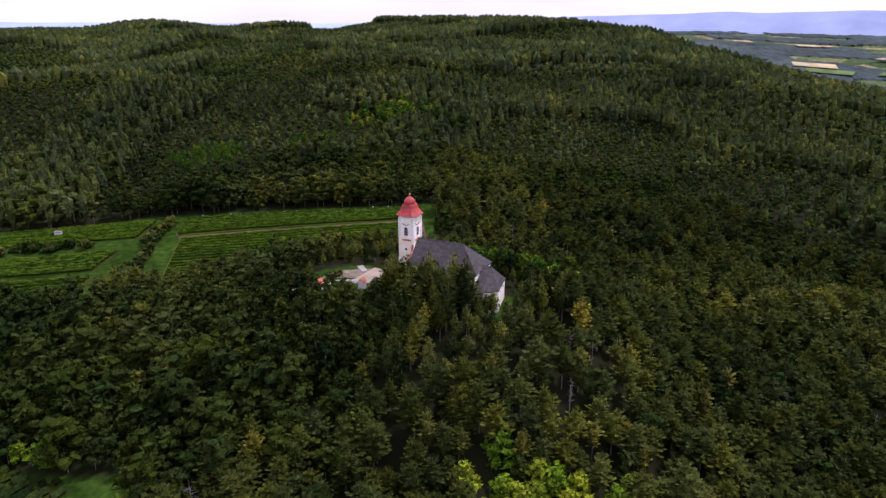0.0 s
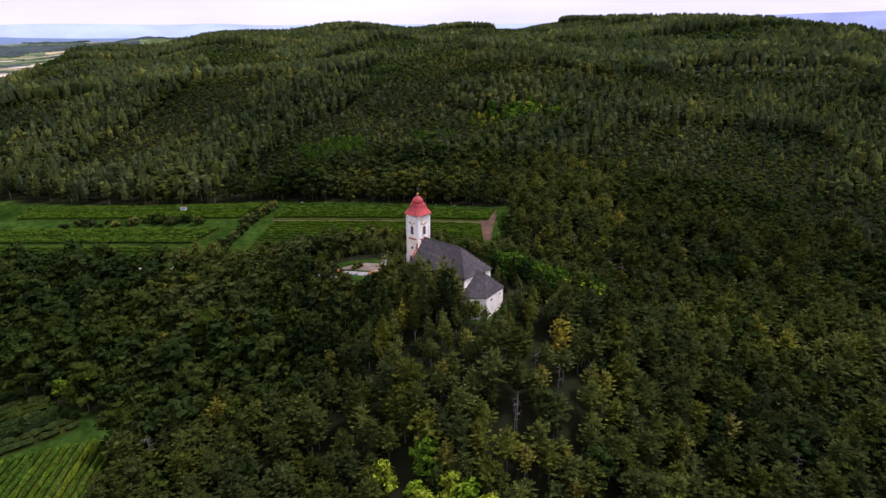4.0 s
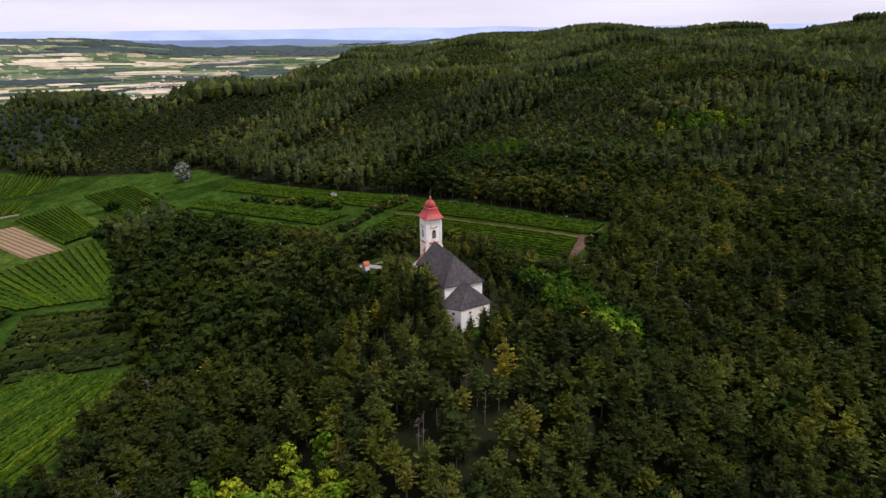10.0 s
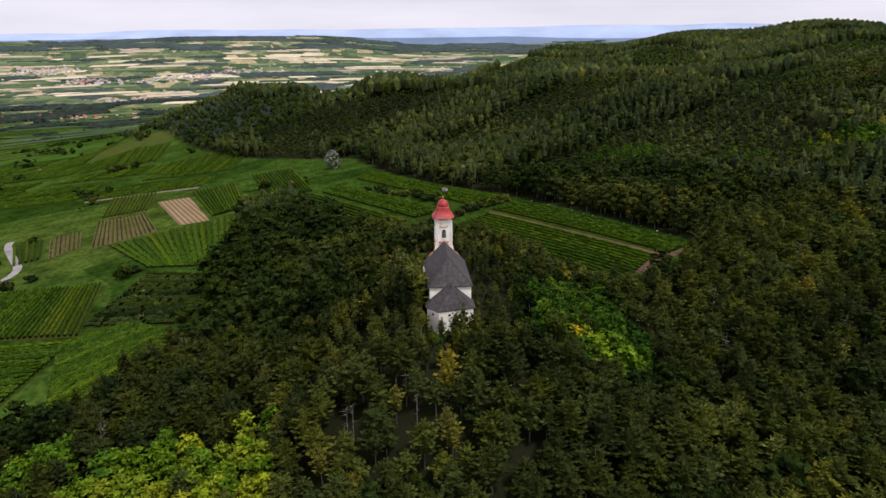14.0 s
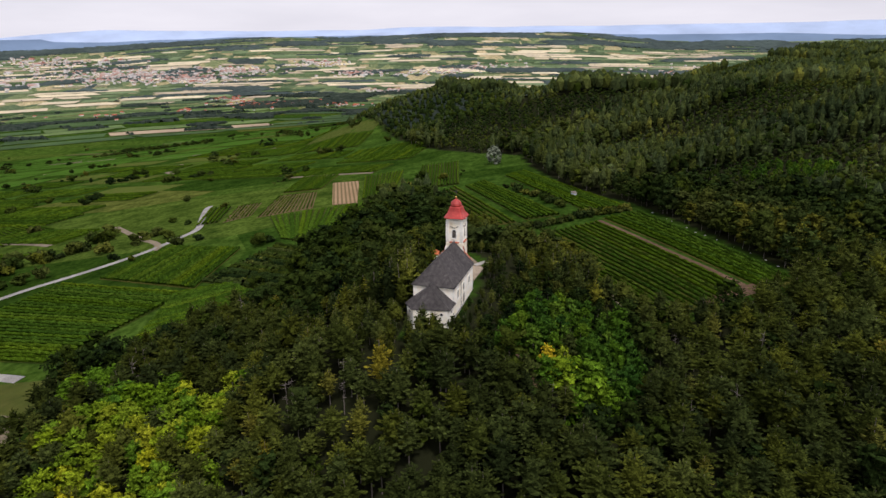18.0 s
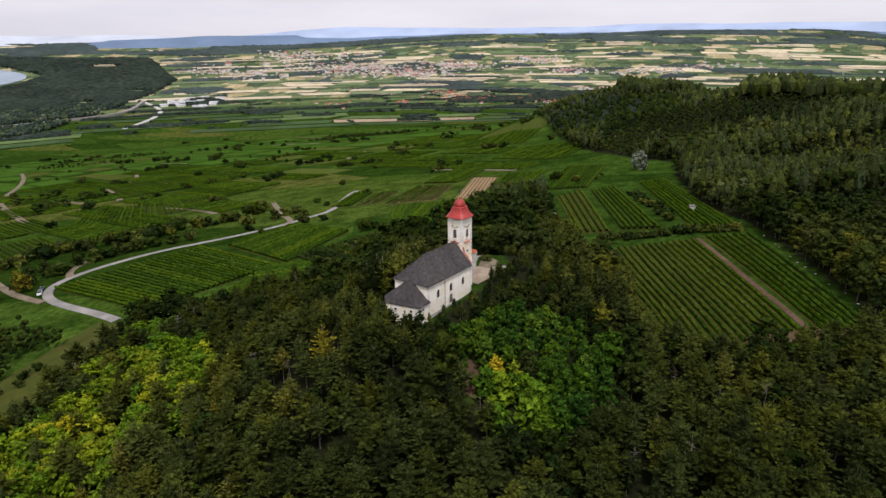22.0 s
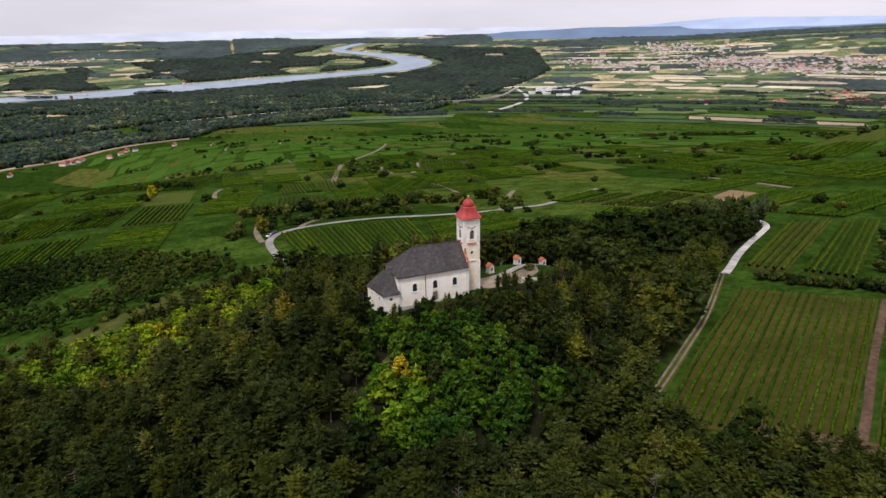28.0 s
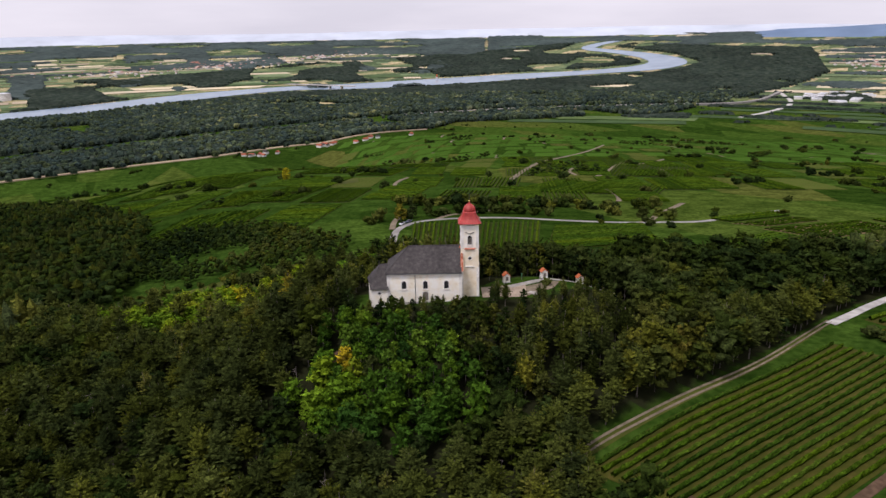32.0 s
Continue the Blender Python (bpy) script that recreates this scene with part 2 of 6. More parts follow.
DEAD = surface("dead_wood", [(0.3, (0.10, 0.085, 0.075)), (0.7, (0.18, 0.155, 0.14))], 4.0)
GRAVEL = surface("gravel", [(0.3, (0.2290, 0.1800, 0.1296)), (0.7, (0.3663, 0.3024, 0.2268))], 3.0, 0.25, bump=0.02)
ASPHALT = surface("worn_asphalt", [(0.3, (0.20, 0.19, 0.175)), (0.7, (0.31, 0.295, 0.27))], 2.0, 0.12, bump=0.005)
DIRT = surface("dirt_track", [(0.3, (0.1260, 0.1035, 0.0675)), (0.7, (0.2250, 0.1845, 0.1305))], 0.7, 0.1, bump=0.02)
EARTH = surface("brown_earth", [(0.3, (0.066, 0.042, 0.026)), (0.7, (0.125, 0.080, 0.050))], 0.8, 0.1, bump=0.02)
GRASS = surface("grass", [(0.25, (0.0170, 0.0298, 0.0036)), (0.5, (0.0286, 0.0438, 0.0045)), (0.75, (0.0526, 0.0546, 0.0079))], 0.16, 0.022, bump=0.12, fine=1.6)
DRY_GRASS = surface("dry_grass", [(0.25, (0.042, 0.057, 0.009)), (0.6, (0.064, 0.072, 0.014)), (0.85, (0.105, 0.096, 0.028))], 0.3, 0.04, bump=0.05, fine=3.0)
BROWN_SOIL = surface("brown_row_soil", [(0.25, (0.075, 0.062, 0.022)), (0.55, (0.115, 0.085, 0.038)), (0.85, (0.16, 0.115, 0.06))], 0.5, 0.05, bump=0.06, fine=3.0)
ROW_SOIL = surface("weedy_row_soil", [(0.25, (0.0348, 0.0447, 0.0058)), (0.55, (0.0580, 0.0580, 0.0099)), (0.85, (0.1010, 0.0762, 0.0232))], 0.5, 0.05, bump=0.06, fine=3.0)


def ground_material():
    """Meadow green over the slopes, in loose parcels, drier and paled for haze on the far plain."""
    m, n, l, b = material("meadow_ground", 1.0, 0.0)
    c = n.new("ShaderNodeTexCoord")
    v = n.new("ShaderNodeTexVoronoi")
    v.inputs["Scale"].default_value = 0.011
    v.inputs["Randomness"].default_value = 0.8
    mp = n.new("ShaderNodeMapping")
    mp.inputs["Rotation"].default_value = (0, 0, radians(32))
    mp.inputs["Scale"].default_value = (1.0, 0.45, 0.0)
    l.new(c.outputs["Object"], mp.inputs["Vector"])
    l.new(mp.outputs["Vector"], v.inputs["Vector"])
    sep = n.new("ShaderNodeSeparateColor")
    l.new(v.outputs["Color"], sep.inputs["Color"])
    r = ramp_node(n, [(0.0, (0.017, 0.038, 0.005)), (0.4, (0.026, 0.056, 0.008)), (0.7, (0.035, 0.070, 0.010)), (0.9, (0.045, 0.073, 0.012)), (1.0, (0.068, 0.080, 0.018))])
    l.new(sep.outputs["Red"], r.inputs["Fac"])
    # open farmland: grass, crops and stubble in broad strips, haze put into paler greens
    v2 = n.new("ShaderNodeTexVoronoi")
    v2.inputs["Scale"].default_value = 0.016
    mp2 = n.new("ShaderNodeMapping")
    mp2.inputs["Rotation"].default_value, mp2.inputs["Scale"].default_value = (0, 0, radians(-8)), (0.5, 1.0, 0.0)
    l.new(c.outputs["Object"], mp2.inputs["Vector"])
    l.new(mp2.outputs["Vector"], v2.inputs["Vector"])
    sep2 = n.new("ShaderNodeSeparateColor")
    l.new(v2.outputs["Color"], sep2.inputs["Color"])
    rp = ramp_node(n, [(0.0, (0.060, 0.090, 0.055)), (0.4, (0.105, 0.145, 0.075)), (0.65, (0.17, 0.20, 0.10)), (0.85, (0.30, 0.27, 0.155)), (1.0, (0.42, 0.36, 0.22))])
    l.new(sep2.outputs["Green"], rp.inputs["Fac"])
    ap = n.new("ShaderNodeAttribute")
    ap.attribute_name = "farmland"
    both = mix_colour(n, l, r.outputs["Color"], rp.outputs["Color"], ap.outputs["Fac"])
    t = noise_node(n, l, 0.08, 8.0)
    r2 = ramp_node(n, [(0.3, (0.5, 0.55, 0.5)), (0.7, (1.5, 1.38, 1.35))])
    l.new(t.outputs["Fac"], r2.inputs["Fac"])
    out = mix_colour(n, l, both, r2.outputs["Color"], 1.0, "MULTIPLY")
    t4 = noise_node(n, l, 0.45, 6.0)
    r5 = ramp_node(n, [(0.35, (0.6, 0.66, 0.6)), (0.65, (1.35, 1.28, 1.3))])
    l.new(t4.outputs["Fac"], r5.inputs["Fac"])
    out = mix_colour(n, l, out, r5.outputs["Color"], 1.0, "MULTIPLY")
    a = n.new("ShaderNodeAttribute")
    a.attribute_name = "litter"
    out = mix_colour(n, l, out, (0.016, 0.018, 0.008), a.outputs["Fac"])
    l.new(out, b.inputs["Base Color"])
    t3 = noise_node(n, l, 1.2, 5.0)
    add_bump(n, l, b, t3.outputs["Fac"], 0.5, 0.25)
    return m


def striped(name, low, high, soil, period, wobble=0.5):
    """Planted rows along the parcel's own x, over soil."""
    m, n, l, b = material(name, 1.0, 0.0)
    c = n.new("ShaderNodeTexCoord")
    w = n.new("ShaderNodeTexWave")
    w.wave_type, w.bands_direction, w.wave_profile = "BANDS", "Y", "SIN"
    w.inputs["Scale"].default_value = 0.314 / period
    w.inputs["Distortion"].default_value, w.inputs["Detail"].default_value = wobble, 2.0
    w.inputs["Detail Scale"].default_value = 1.5
    l.new(c.outputs["Object"], w.inputs["Vector"])
    t = noise_node(n, l, 0.06, 6.0)
    r = ramp_node(n, [(0.3, low), (0.7, high)])
    l.new(t.outputs["Fac"], r.inputs["Fac"])
    o = n.new("ShaderNodeObjectInfo")
    r4 = ramp_node(n, [(0.0, (0.74, 0.78, 0.7)), (1.0, (1.3, 1.25, 1.2))])
    l.new(o.outputs["Random"], r4.inputs["Fac"])
    leaf = mix_colour(n, l, r.outputs["Color"], r4.outputs["Color"], 1.0, "MULTIPLY")
    r2 = ramp_node(n, [(0.25, (0, 0, 0)), (0.6, (1, 1, 1))])
    l.new(w.outputs["Fac"], r2.inputs["Fac"])
    out = mix_colour(n, l, soil, leaf, r2.outputs["Color"])
    l.new(out, b.inputs["Base Color"])
    return m


ROWS_GREEN = striped("vineyard_rows", (0.0217, 0.0614, 0.0068), (0.0386, 0.0954, 0.0091), (0.0530, 0.0977, 0.0159), 2.7)
ROWS_YOUNG = striped("young_vineyard_rows", (0.030, 0.058, 0.008), (0.048, 0.076, 0.011), (0.085, 0.088, 0.024), 2.7)
ROWS_BARE = striped("ploughed_rows", (0.22, 0.15, 0.09), (0.28, 0.19, 0.12), (0.13, 0.10, 0.05), 2.4)
GRAIN = surface("ripe_grain", [(0.3, (0.36, 0.29, 0.15)), (0.7, (0.50, 0.41, 0.23))], 0.03, 0.006)
STUBBLE = surface("stubble_field", [(0.3, (0.30, 0.225, 0.15)), (0.7, (0.42, 0.33, 0.225))], 0.03, 0.006)
CROP = surface("green_crop", [(0.3, (0.070, 0.115, 0.038)), (0.7, (0.12, 0.17, 0.055))], 0.02, 0.005)
CROP_DARK = surface("dark_crop", [(0.3, (0.034, 0.066, 0.022)), (0.7, (0.058, 0.098, 0.032))], 0.02, 0.005)
PLASTER = surface("worn_plaster", [(0.20, (0.66, 0.50, 0.29)), (0.38, (0.87, 0.79, 0.62)), (0.58, (0.92, 0.885, 0.79))], 0.5, 0.0, rough=0.92, bump=0.006, fine=8)
OLD_PLASTER = surface("weathered_beige_plaster", [(0.25, (0.60, 0.47, 0.30)), (0.45, (0.80, 0.69, 0.50)), (0.7, (0.89, 0.83, 0.71))], 0.45, 0.0, rough=0.95, bump=0.008, fine=7)
TRIM_WHITE = surface("lime_wash", [(0.3, (0.78, 0.74, 0.65)), (0.7, (0.91, 0.88, 0.81))], 1.5, 0.3, rough=0.9)
SLATE = surface("fibre_slate", [(0.3, (0.036, 0.032, 0.031)), (0.5, (0.056, 0.050, 0.048)), (0.75, (0.092, 0.082, 0.077))], 1.3, 0.18, rough=0.8, spec=0.25, bump=0.01)
RED_TIN = surface("red_painted_tin", [(0.3, (0.30, 0.028, 0.022)), (0.6, (0.42, 0.045, 0.035)), (0.85, (0.50, 0.12, 0.09))], 0.9, 0.4, rough=0.5, spec=0.4)
RED_TRIM = surface("red_brick_coping", [(0.3, (0.36, 0.10, 0.055)), (0.55, (0.46, 0.17, 0.10)), (0.75, (0.62, 0.45, 0.36))], 2.0, 0.6)
TILE = surface("clay_roof_tile", [(0.3, (0.34, 0.085, 0.035)), (0.7, (0.52, 0.16, 0.07))], 1.2, 0.3)
GILT = surface("gilt_copper", [(0.3, (0.55, 0.33, 0.09)), (0.7, (0.75, 0.5, 0.16))], 3.0, rough=0.35, metal=1.0)
IRON = surface("dark_iron", [(0.3, (0.03, 0.03, 0.03)), (0.7, (0.07, 0.065, 0.06))], 5.0, rough=0.6)
WOOD = surface("grey_boards", [(0.3, (0.13, 0.11, 0.09)), (0.7, (0.25, 0.22, 0.19))], 3.0, 0.6)
GLASS = surface("dark_window_glass", [(0.3, (0.012, 0.013, 0.015)), (0.7, (0.035, 0.037, 0.04))], 2.0, rough=0.15, spec=0.5)
WHITE_WALL = surface("rendered_house_wall", [(0.3, (0.60, 0.57, 0.52)), (0.7, (0.80, 0.78, 0.74))], 0.3, 0.05)
ROOF_RED = surface("house_roof_tile", [(0.3, (0.28, 0.08, 0.05)), (0.7, (0.42, 0.15, 0.09))], 0.3, 0.05)
TOWN_ROOF = surface("mixed_town_roofs", [(0.35, (0.30, 0.13, 0.09)), (0.5, (0.34, 0.24, 0.20)), (0.62, (0.42, 0.40, 0.38))], 0.02)
ROOF_GREY = surface("hall_roof_sheet", [(0.3, (0.45, 0.46, 0.48)), (0.7, (0.68, 0.69, 0.70))], 0.1, 0.02)
CONCRETE = surface("pale_concrete", [(0.3, (0.40, 0.38, 0.35)), (0.7, (0.55, 0.53, 0.50))], 0.4, 0.1)
PATH = surface("worn_paving", [(0.3, (0.2295, 0.2125, 0.1870)), (0.7, (0.3400, 0.3187, 0.2848))], 1.2, 0.2)
# dark canopy greens, shifted to blue for the haze of distance
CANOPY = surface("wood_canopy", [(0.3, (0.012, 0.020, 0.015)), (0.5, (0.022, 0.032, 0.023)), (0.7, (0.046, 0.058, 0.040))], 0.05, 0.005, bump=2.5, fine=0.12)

# canopy for woods far off, with blue-grey distance haze put into its colour
HAZED_CANOPY = surface("hazed_far_copse", [(0.3, (0.036, 0.052, 0.050)), (0.7, (0.066, 0.086, 0.076))], 0.03, 0.004, bump=2.0, fine=0.1)


def far_field_material():
    """Crops by the strip: dark and light green, tan stubble, ripe grain."""
    m, n, l, b = material("far_field_strips", 1.0, 0.0)
    a = n.new("ShaderNodeAttribute")
    a.attribute_name = "tone"
    r = ramp_node(n, [(0.0, (0.055, 0.085, 0.045)), (0.24, (0.085, 0.125, 0.055)), (0.45, (0.16, 0.21, 0.11)), (0.58, (0.35, 0.29, 0.21)), (0.75, (0.48, 0.41, 0.29)), (1.0, (0.63, 0.55, 0.37))])
    l.new(a.outputs["Fac"], r.inputs["Fac"])
    t = noise_node(n, l, 0.02, 5.0)
    r2 = ramp_node(n, [(0.3, (0.78, 0.80, 0.82)), (0.7, (1.16, 1.14, 1.1))])
    l.new(t.outputs["Fac"], r2.inputs["Fac"])
    l.new(mix_colour(n, l, r.outputs["Color"], r2.outputs["Color"], 1.0, "MULTIPLY"), b.inputs["Base Color"])
    return m


FAR_FIELDS = far_field_material()


def water_material():
    m, n, l, b = material("river_water", 0.22, 0.5)
    t = noise_node(n, l, 0.01, 3.0)
    r = ramp_node(n, [(0.3, (0.15, 0.21, 0.27)), (0.7, (0.21, 0.28, 0.34))])
    l.new(t.outputs["Fac"], r.inputs["Fac"])
    l.new(r.outputs["Color"], b.inputs["Base Color"])
    t2 = noise_node(n, l, 0.3, 3.0)
    add_bump(n, l, b, t2.outputs["Fac"], 0.2, 0.3)
    return m


WATER = water_material()


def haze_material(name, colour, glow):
    """Far hills beyond the plain: plain backdrop, pale haze put into colour and glow."""
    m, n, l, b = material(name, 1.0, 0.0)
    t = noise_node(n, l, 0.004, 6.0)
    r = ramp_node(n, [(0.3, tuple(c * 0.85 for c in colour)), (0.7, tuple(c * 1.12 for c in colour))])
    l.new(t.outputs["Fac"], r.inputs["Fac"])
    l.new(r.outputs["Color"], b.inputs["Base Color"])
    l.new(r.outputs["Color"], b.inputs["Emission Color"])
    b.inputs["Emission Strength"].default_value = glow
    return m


# ---------------------------------------------------------------- mesh helpers
def tri_mesh(name, verts, tris, mat, tone=None, smooth=False):
    """A mesh from arrays of vertices and triangles, with an optional tone for each vertex."""
    me = bpy.data.meshes.new(name)
    me.vertices.add(len(verts))
    me.vertices.foreach_set("co", np.ascontiguousarray(verts, np.float32).ravel())
    me.loops.add(len(tris) * 3)
    me.loops.foreach_set("vertex_index", np.ascontiguousarray(tris, np.int32).ravel())
    me.polygons.add(len(tris))
    me.polygons.foreach_set("loop_start", np.arange(0, len(tris) * 3, 3, dtype=np.int32))
    me.materials.append(mat)
    me.update(calc_edges=True)
    me.shade_smooth() if smooth else me.shade_flat()
    if tone is not None:
        me.attributes.new("tone", "FLOAT", "POINT").data.foreach_set("value", np.ascontiguousarray(tone, np.float32))
    return me


def bm_mesh(name, bm, mat):
    me = bpy.data.meshes.new(name)
    bmesh.ops.recalc_face_normals(bm, faces=bm.faces)
    bm.to_mesh(me)
    bm.free()
    me.materials.append(mat)
    return me


def thing(name, label, category, at=(0, 0, 0), turn=0.0, group="", kind=""):
    ob = new(name)
    ob.empty_display_size = 0.5
    ob.matrix_basis = pose(*at, 0, 0, turn)
    return tagged(ob, label, category, group, kind)


def part(name, bm, mat, parent, label=""):
    me = bm if isinstance(bm, bpy.types.Mesh) else bm_mesh(name, bm, mat)
    ob = new(name, me)
    ob.parent = parent
    return tagged(ob, label)


def box(bm, x0, x1, y0, y1, z0, z1, bevel=0.0):
    """An upright box, with its edges rounded off."""
    vs = bmesh.ops.create_cube(bm, size=1, matrix=Matrix.Translation(((x0 + x1) / 2, (y0 + y1) / 2, (z0 + z1) / 2))
                               @ Matrix.Diagonal((x1 - x0, y1 - y0, z1 - z0, 1)))["verts"]
    if bevel:
        bmesh.ops.bevel(bm, geom=list({e for v in vs for e in v.link_edges}), offset=bevel, segments=1, affect="EDGES")
    return bm


def lathe(bm, profile, sides=16, square=False, centre=(0, 0)):
    """A turned form from rows of radius and height; square: four-sided, with rounded corners."""
    rings = []
    for r, z in profile:
        ring = []
        for i in range(sides):
            a = 2 * math.pi * (i + 0.5) / sides
            c, s = math.cos(a), math.sin(a)
            if square:
                k = 1 / max(abs(c), abs(s))
                c, s = c * k, s * k
            ring.append(bm.verts.new((centre[0] + r * c, centre[1] + r * s, z)))
        rings.append(ring)
    for a, b in zip(rings[:-1], rings[1:]):
        for i in range(sides):
            j = (i + 1) % sides
            bm.faces.new((a[i], a[j], b[j], b[i]))
    bm.faces.new(rings[0][::-1])
    bm.faces.new(rings[-1])
    return bm


def prism(bm, poly, z0, z1):
    """An upright prism over a plan polygon."""
    lo = [bm.verts.new((x, y, z0)) for x, y in poly]
    hi = [bm.verts.new((x, y, z1)) for x, y in poly]
    for i in range(len(poly)):
        j = (i + 1) % len(poly)
        bm.faces.new((lo[i], lo[j], hi[j], hi[i]))
    bm.faces.new(lo[::-1])
    bm.faces.new(hi)
    return bm


def drape(corners, nx, ny, lift):
    """A grid over a four-cornered parcel, laid on the ground."""
    a, b, c, d = (np.array(p, float) for p in corners)
    s, t = np.meshgrid(np.linspace(0, 1, nx + 1), np.linspace(0, 1, ny + 1))
    s, t = s.ravel()[:, None], t.ravel()[:, None]
    p = a * (1 - s) * (1 - t) + b * s * (1 - t) + c * s * t + d * (1 - s) * t
    z = terrain(p[:, 0], p[:, 1]) + lift
    k = (np.arange(ny)[:, None] * (nx + 1) + np.arange(nx)[None]).ravel()
    tris = np.concatenate([np.c_[k, k + 1, k + nx + 2], np.c_[k, k + nx + 2, k + nx + 1]])
    return np.c_[p, z], tris


def parcel(name, corners, mat, label, category="field", lift=0.15, step=8.0, group="", turn=None):
    """A field laid on the slope; its own x runs along the planted rows."""
    a, b, c, d = (np.array(p, float) for p in corners)
    v, f = drape(corners, max(2, int(np.hypot(*(b - a)) / step)), max(2, int(np.hypot(*(d - a)) / step)), lift)
    mid = (a + b + c + d) / 4
    if turn is None:
        turn = math.degrees(math.atan2(*(d - a)[::-1]))
    z = ground_z(*mid)
    m = pose(mid[0], mid[1], z, 0, 0, turn)
    inv = np.array(m.inverted())
    v = v @ inv[:3, :3].T + inv[:3, 3]
    ob = new(name, tri_mesh(name, v, f, mat))
    ob.matrix_basis = m
    return tagged(ob, label, category, group, "structure")


def strip(name, pts, width, mat, label, lift=0.12, category="road", edge=0.3):
    """A road along a line of plan points, smoothed and laid on the ground, with a shallow edge."""
    p = np.array(pts, float)
    for _ in range(3):
        q = np.empty((2 * len(p) - 2, 2))
        q[0::2], q[1::2] = 0.75 * p[:-1] + 0.25 * p[1:], 0.25 * p[:-1] + 0.75 * p[1:]
        p = np.concatenate([p[:1], q, p[-1:]])
    t = np.gradient(p, axis=0)
    t /= np.linalg.norm(t, axis=1)[:, None] + 1e-9
    nrm = np.c_[-t[:, 1], t[:, 0]]
    rows = [(-0.5 * width - edge, -0.3), (-0.5 * width, lift), (0, lift + 0.03), (0.5 * width, lift), (0.5 * width + edge, -0.3)]
    v = np.concatenate([np.c_[p + nrm * o, terrain(*(p + nrm * o).T) + h] for o, h in rows])
    n, k = len(p), np.arange(len(p) - 1)
    tris = np.concatenate([np.concatenate([np.c_[r * n + k, r * n + k + 1, (r + 1) * n + k + 1], np.c_[r * n + k, (r + 1) * n + k + 1, (r + 1) * n + k]])
                           for r in range(len(rows) - 1)])
    return tagged(new(name, tri_mesh(name, v, tris[:, ::-1], mat)), label, category, kind="structure")


# ---------------------------------------------------------------- where the woods stand
KNOLL = [(-205, 150), (-139, 130), (-97, 110), (-66, 108), (-53, 92), (-40, 68), (-30, 48), (-5, 50), (21, 51), (52, 50), (71, 41),
         (110, 22), (200, 0), (330, 200), (330, 300), (-2, 262), (-4, 234), (1, 212), (-8, 202), (-42, 197.5), (-85, 187.5), (-116, 180), (-198, 171)]
HILLS = [(-2, 262), (-14, 258), (-100, 255), (-126, 253), (-153, 244), (-246, 247), (-305, 256), (-334, 232), (-396, 196), (-480, 178),
         (-560, 160), (-700, 140), (-760, 190), (-1000, 500), (-1300, 900), (-1300, 1320), (-600, 1500), (900, 1500), (900, 400), (330, 300)]
COURT = [(3, -5.0), (8, -10.5), (20, -15), (32, -19), (37, -16), (44, -20), (33, -8.5), (26, -2), (18, 4.5), (9, 5), (3, 4)]
AXIS = radians(63.84)


def church_uv(x, y):
    dx, dy = x - HILL_TOP[0], y - HILL_TOP[1]
    return -dx * math.sin(AXIS) + dy * math.cos(AXIS), dx * math.cos(AXIS) + dy * math.sin(AXIS)


def from_uv(u, v):
    return HILL_TOP[0] - u * math.sin(AXIS) + v * math.cos(AXIS), HILL_TOP[1] + u * math.cos(AXIS) + v * math.sin(AXIS)


def clearing(x, y, margin=0.0):
    u, v = church_uv(x, y)
    return ((u > -27.5 - margin) & (u < 3.5 + margin) & (np.abs(v) < 6.1 + margin)) | inside(COURT, u, v) | (((x - 29) / 5.2) ** 2 + ((y - 162.6) / 2.0) ** 2 < 1)


def wooded(x, y):
    return (inside(KNOLL, x, y) | inside(HILLS, x, y)) & ~clearing(x, y)


# ---------------------------------------------------------------- ground
def build_ground():
    r = [0.0]
    step = 2.5
    while r[-1] < 4790:
        r.append(r[-1] + step)
        if r[-1] > 220:
            step *= 1.02
    r[-1] = 4800.0
    n = 480
    rr, aa = np.meshgrid(np.array(r[1:]), np.arange(n) * 2 * math.pi / n, indexing="ij")
    x, y = HILL_TOP[0] + rr * np.cos(aa), HILL_TOP[1] + rr * np.sin(aa)
    z = terrain(x, y)
    v = np.concatenate([[[HILL_TOP[0], HILL_TOP[1], ground_z(*HILL_TOP)]], np.stack([x, y, z], -1).reshape(-1, 3)])
    i, j = np.meshgrid(np.arange(len(r) - 2), np.arange(n), indexing="ij")
    a, b = 1 + i * n + j, 1 + i * n + (j + 1) % n
    tris = np.concatenate([np.stack([a, a + n, b + n], -1).reshape(-1, 3), np.stack([a, b + n, b], -1).reshape(-1, 3),
                           np.c_[np.zeros(n, int), 1 + np.arange(n), 1 + (np.arange(n) + 1) % n]])
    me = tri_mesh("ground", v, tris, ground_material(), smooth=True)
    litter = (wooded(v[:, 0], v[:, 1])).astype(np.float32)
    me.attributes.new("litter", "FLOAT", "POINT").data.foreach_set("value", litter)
    far = np.hypot(v[:, 0] - HILL_TOP[0], v[:, 1] - HILL_TOP[1])
    me.attributes.new("farmland", "FLOAT", "POINT").data.foreach_set("value", (np.clip((far - 2350) / 500, 0, 1) * np.where(v[:, 0] < -0.9 * (v[:, 1] - 155), 1.0, 0.45)).astype(np.float32))
    tagged(new("ground", me), "green meadow slopes falling from wooded hills to a wide plain", "ground", kind="structure")


build_ground()


# ---------------------------------------------------------------- trees
def join(pieces):
    v, f, n = [], [], 0
    for a, b in pieces:
        v.append(a)
        f.append(np.asarray(b) + n)
        n += len(a)
    return np.concatenate(v), np.concatenate(f)


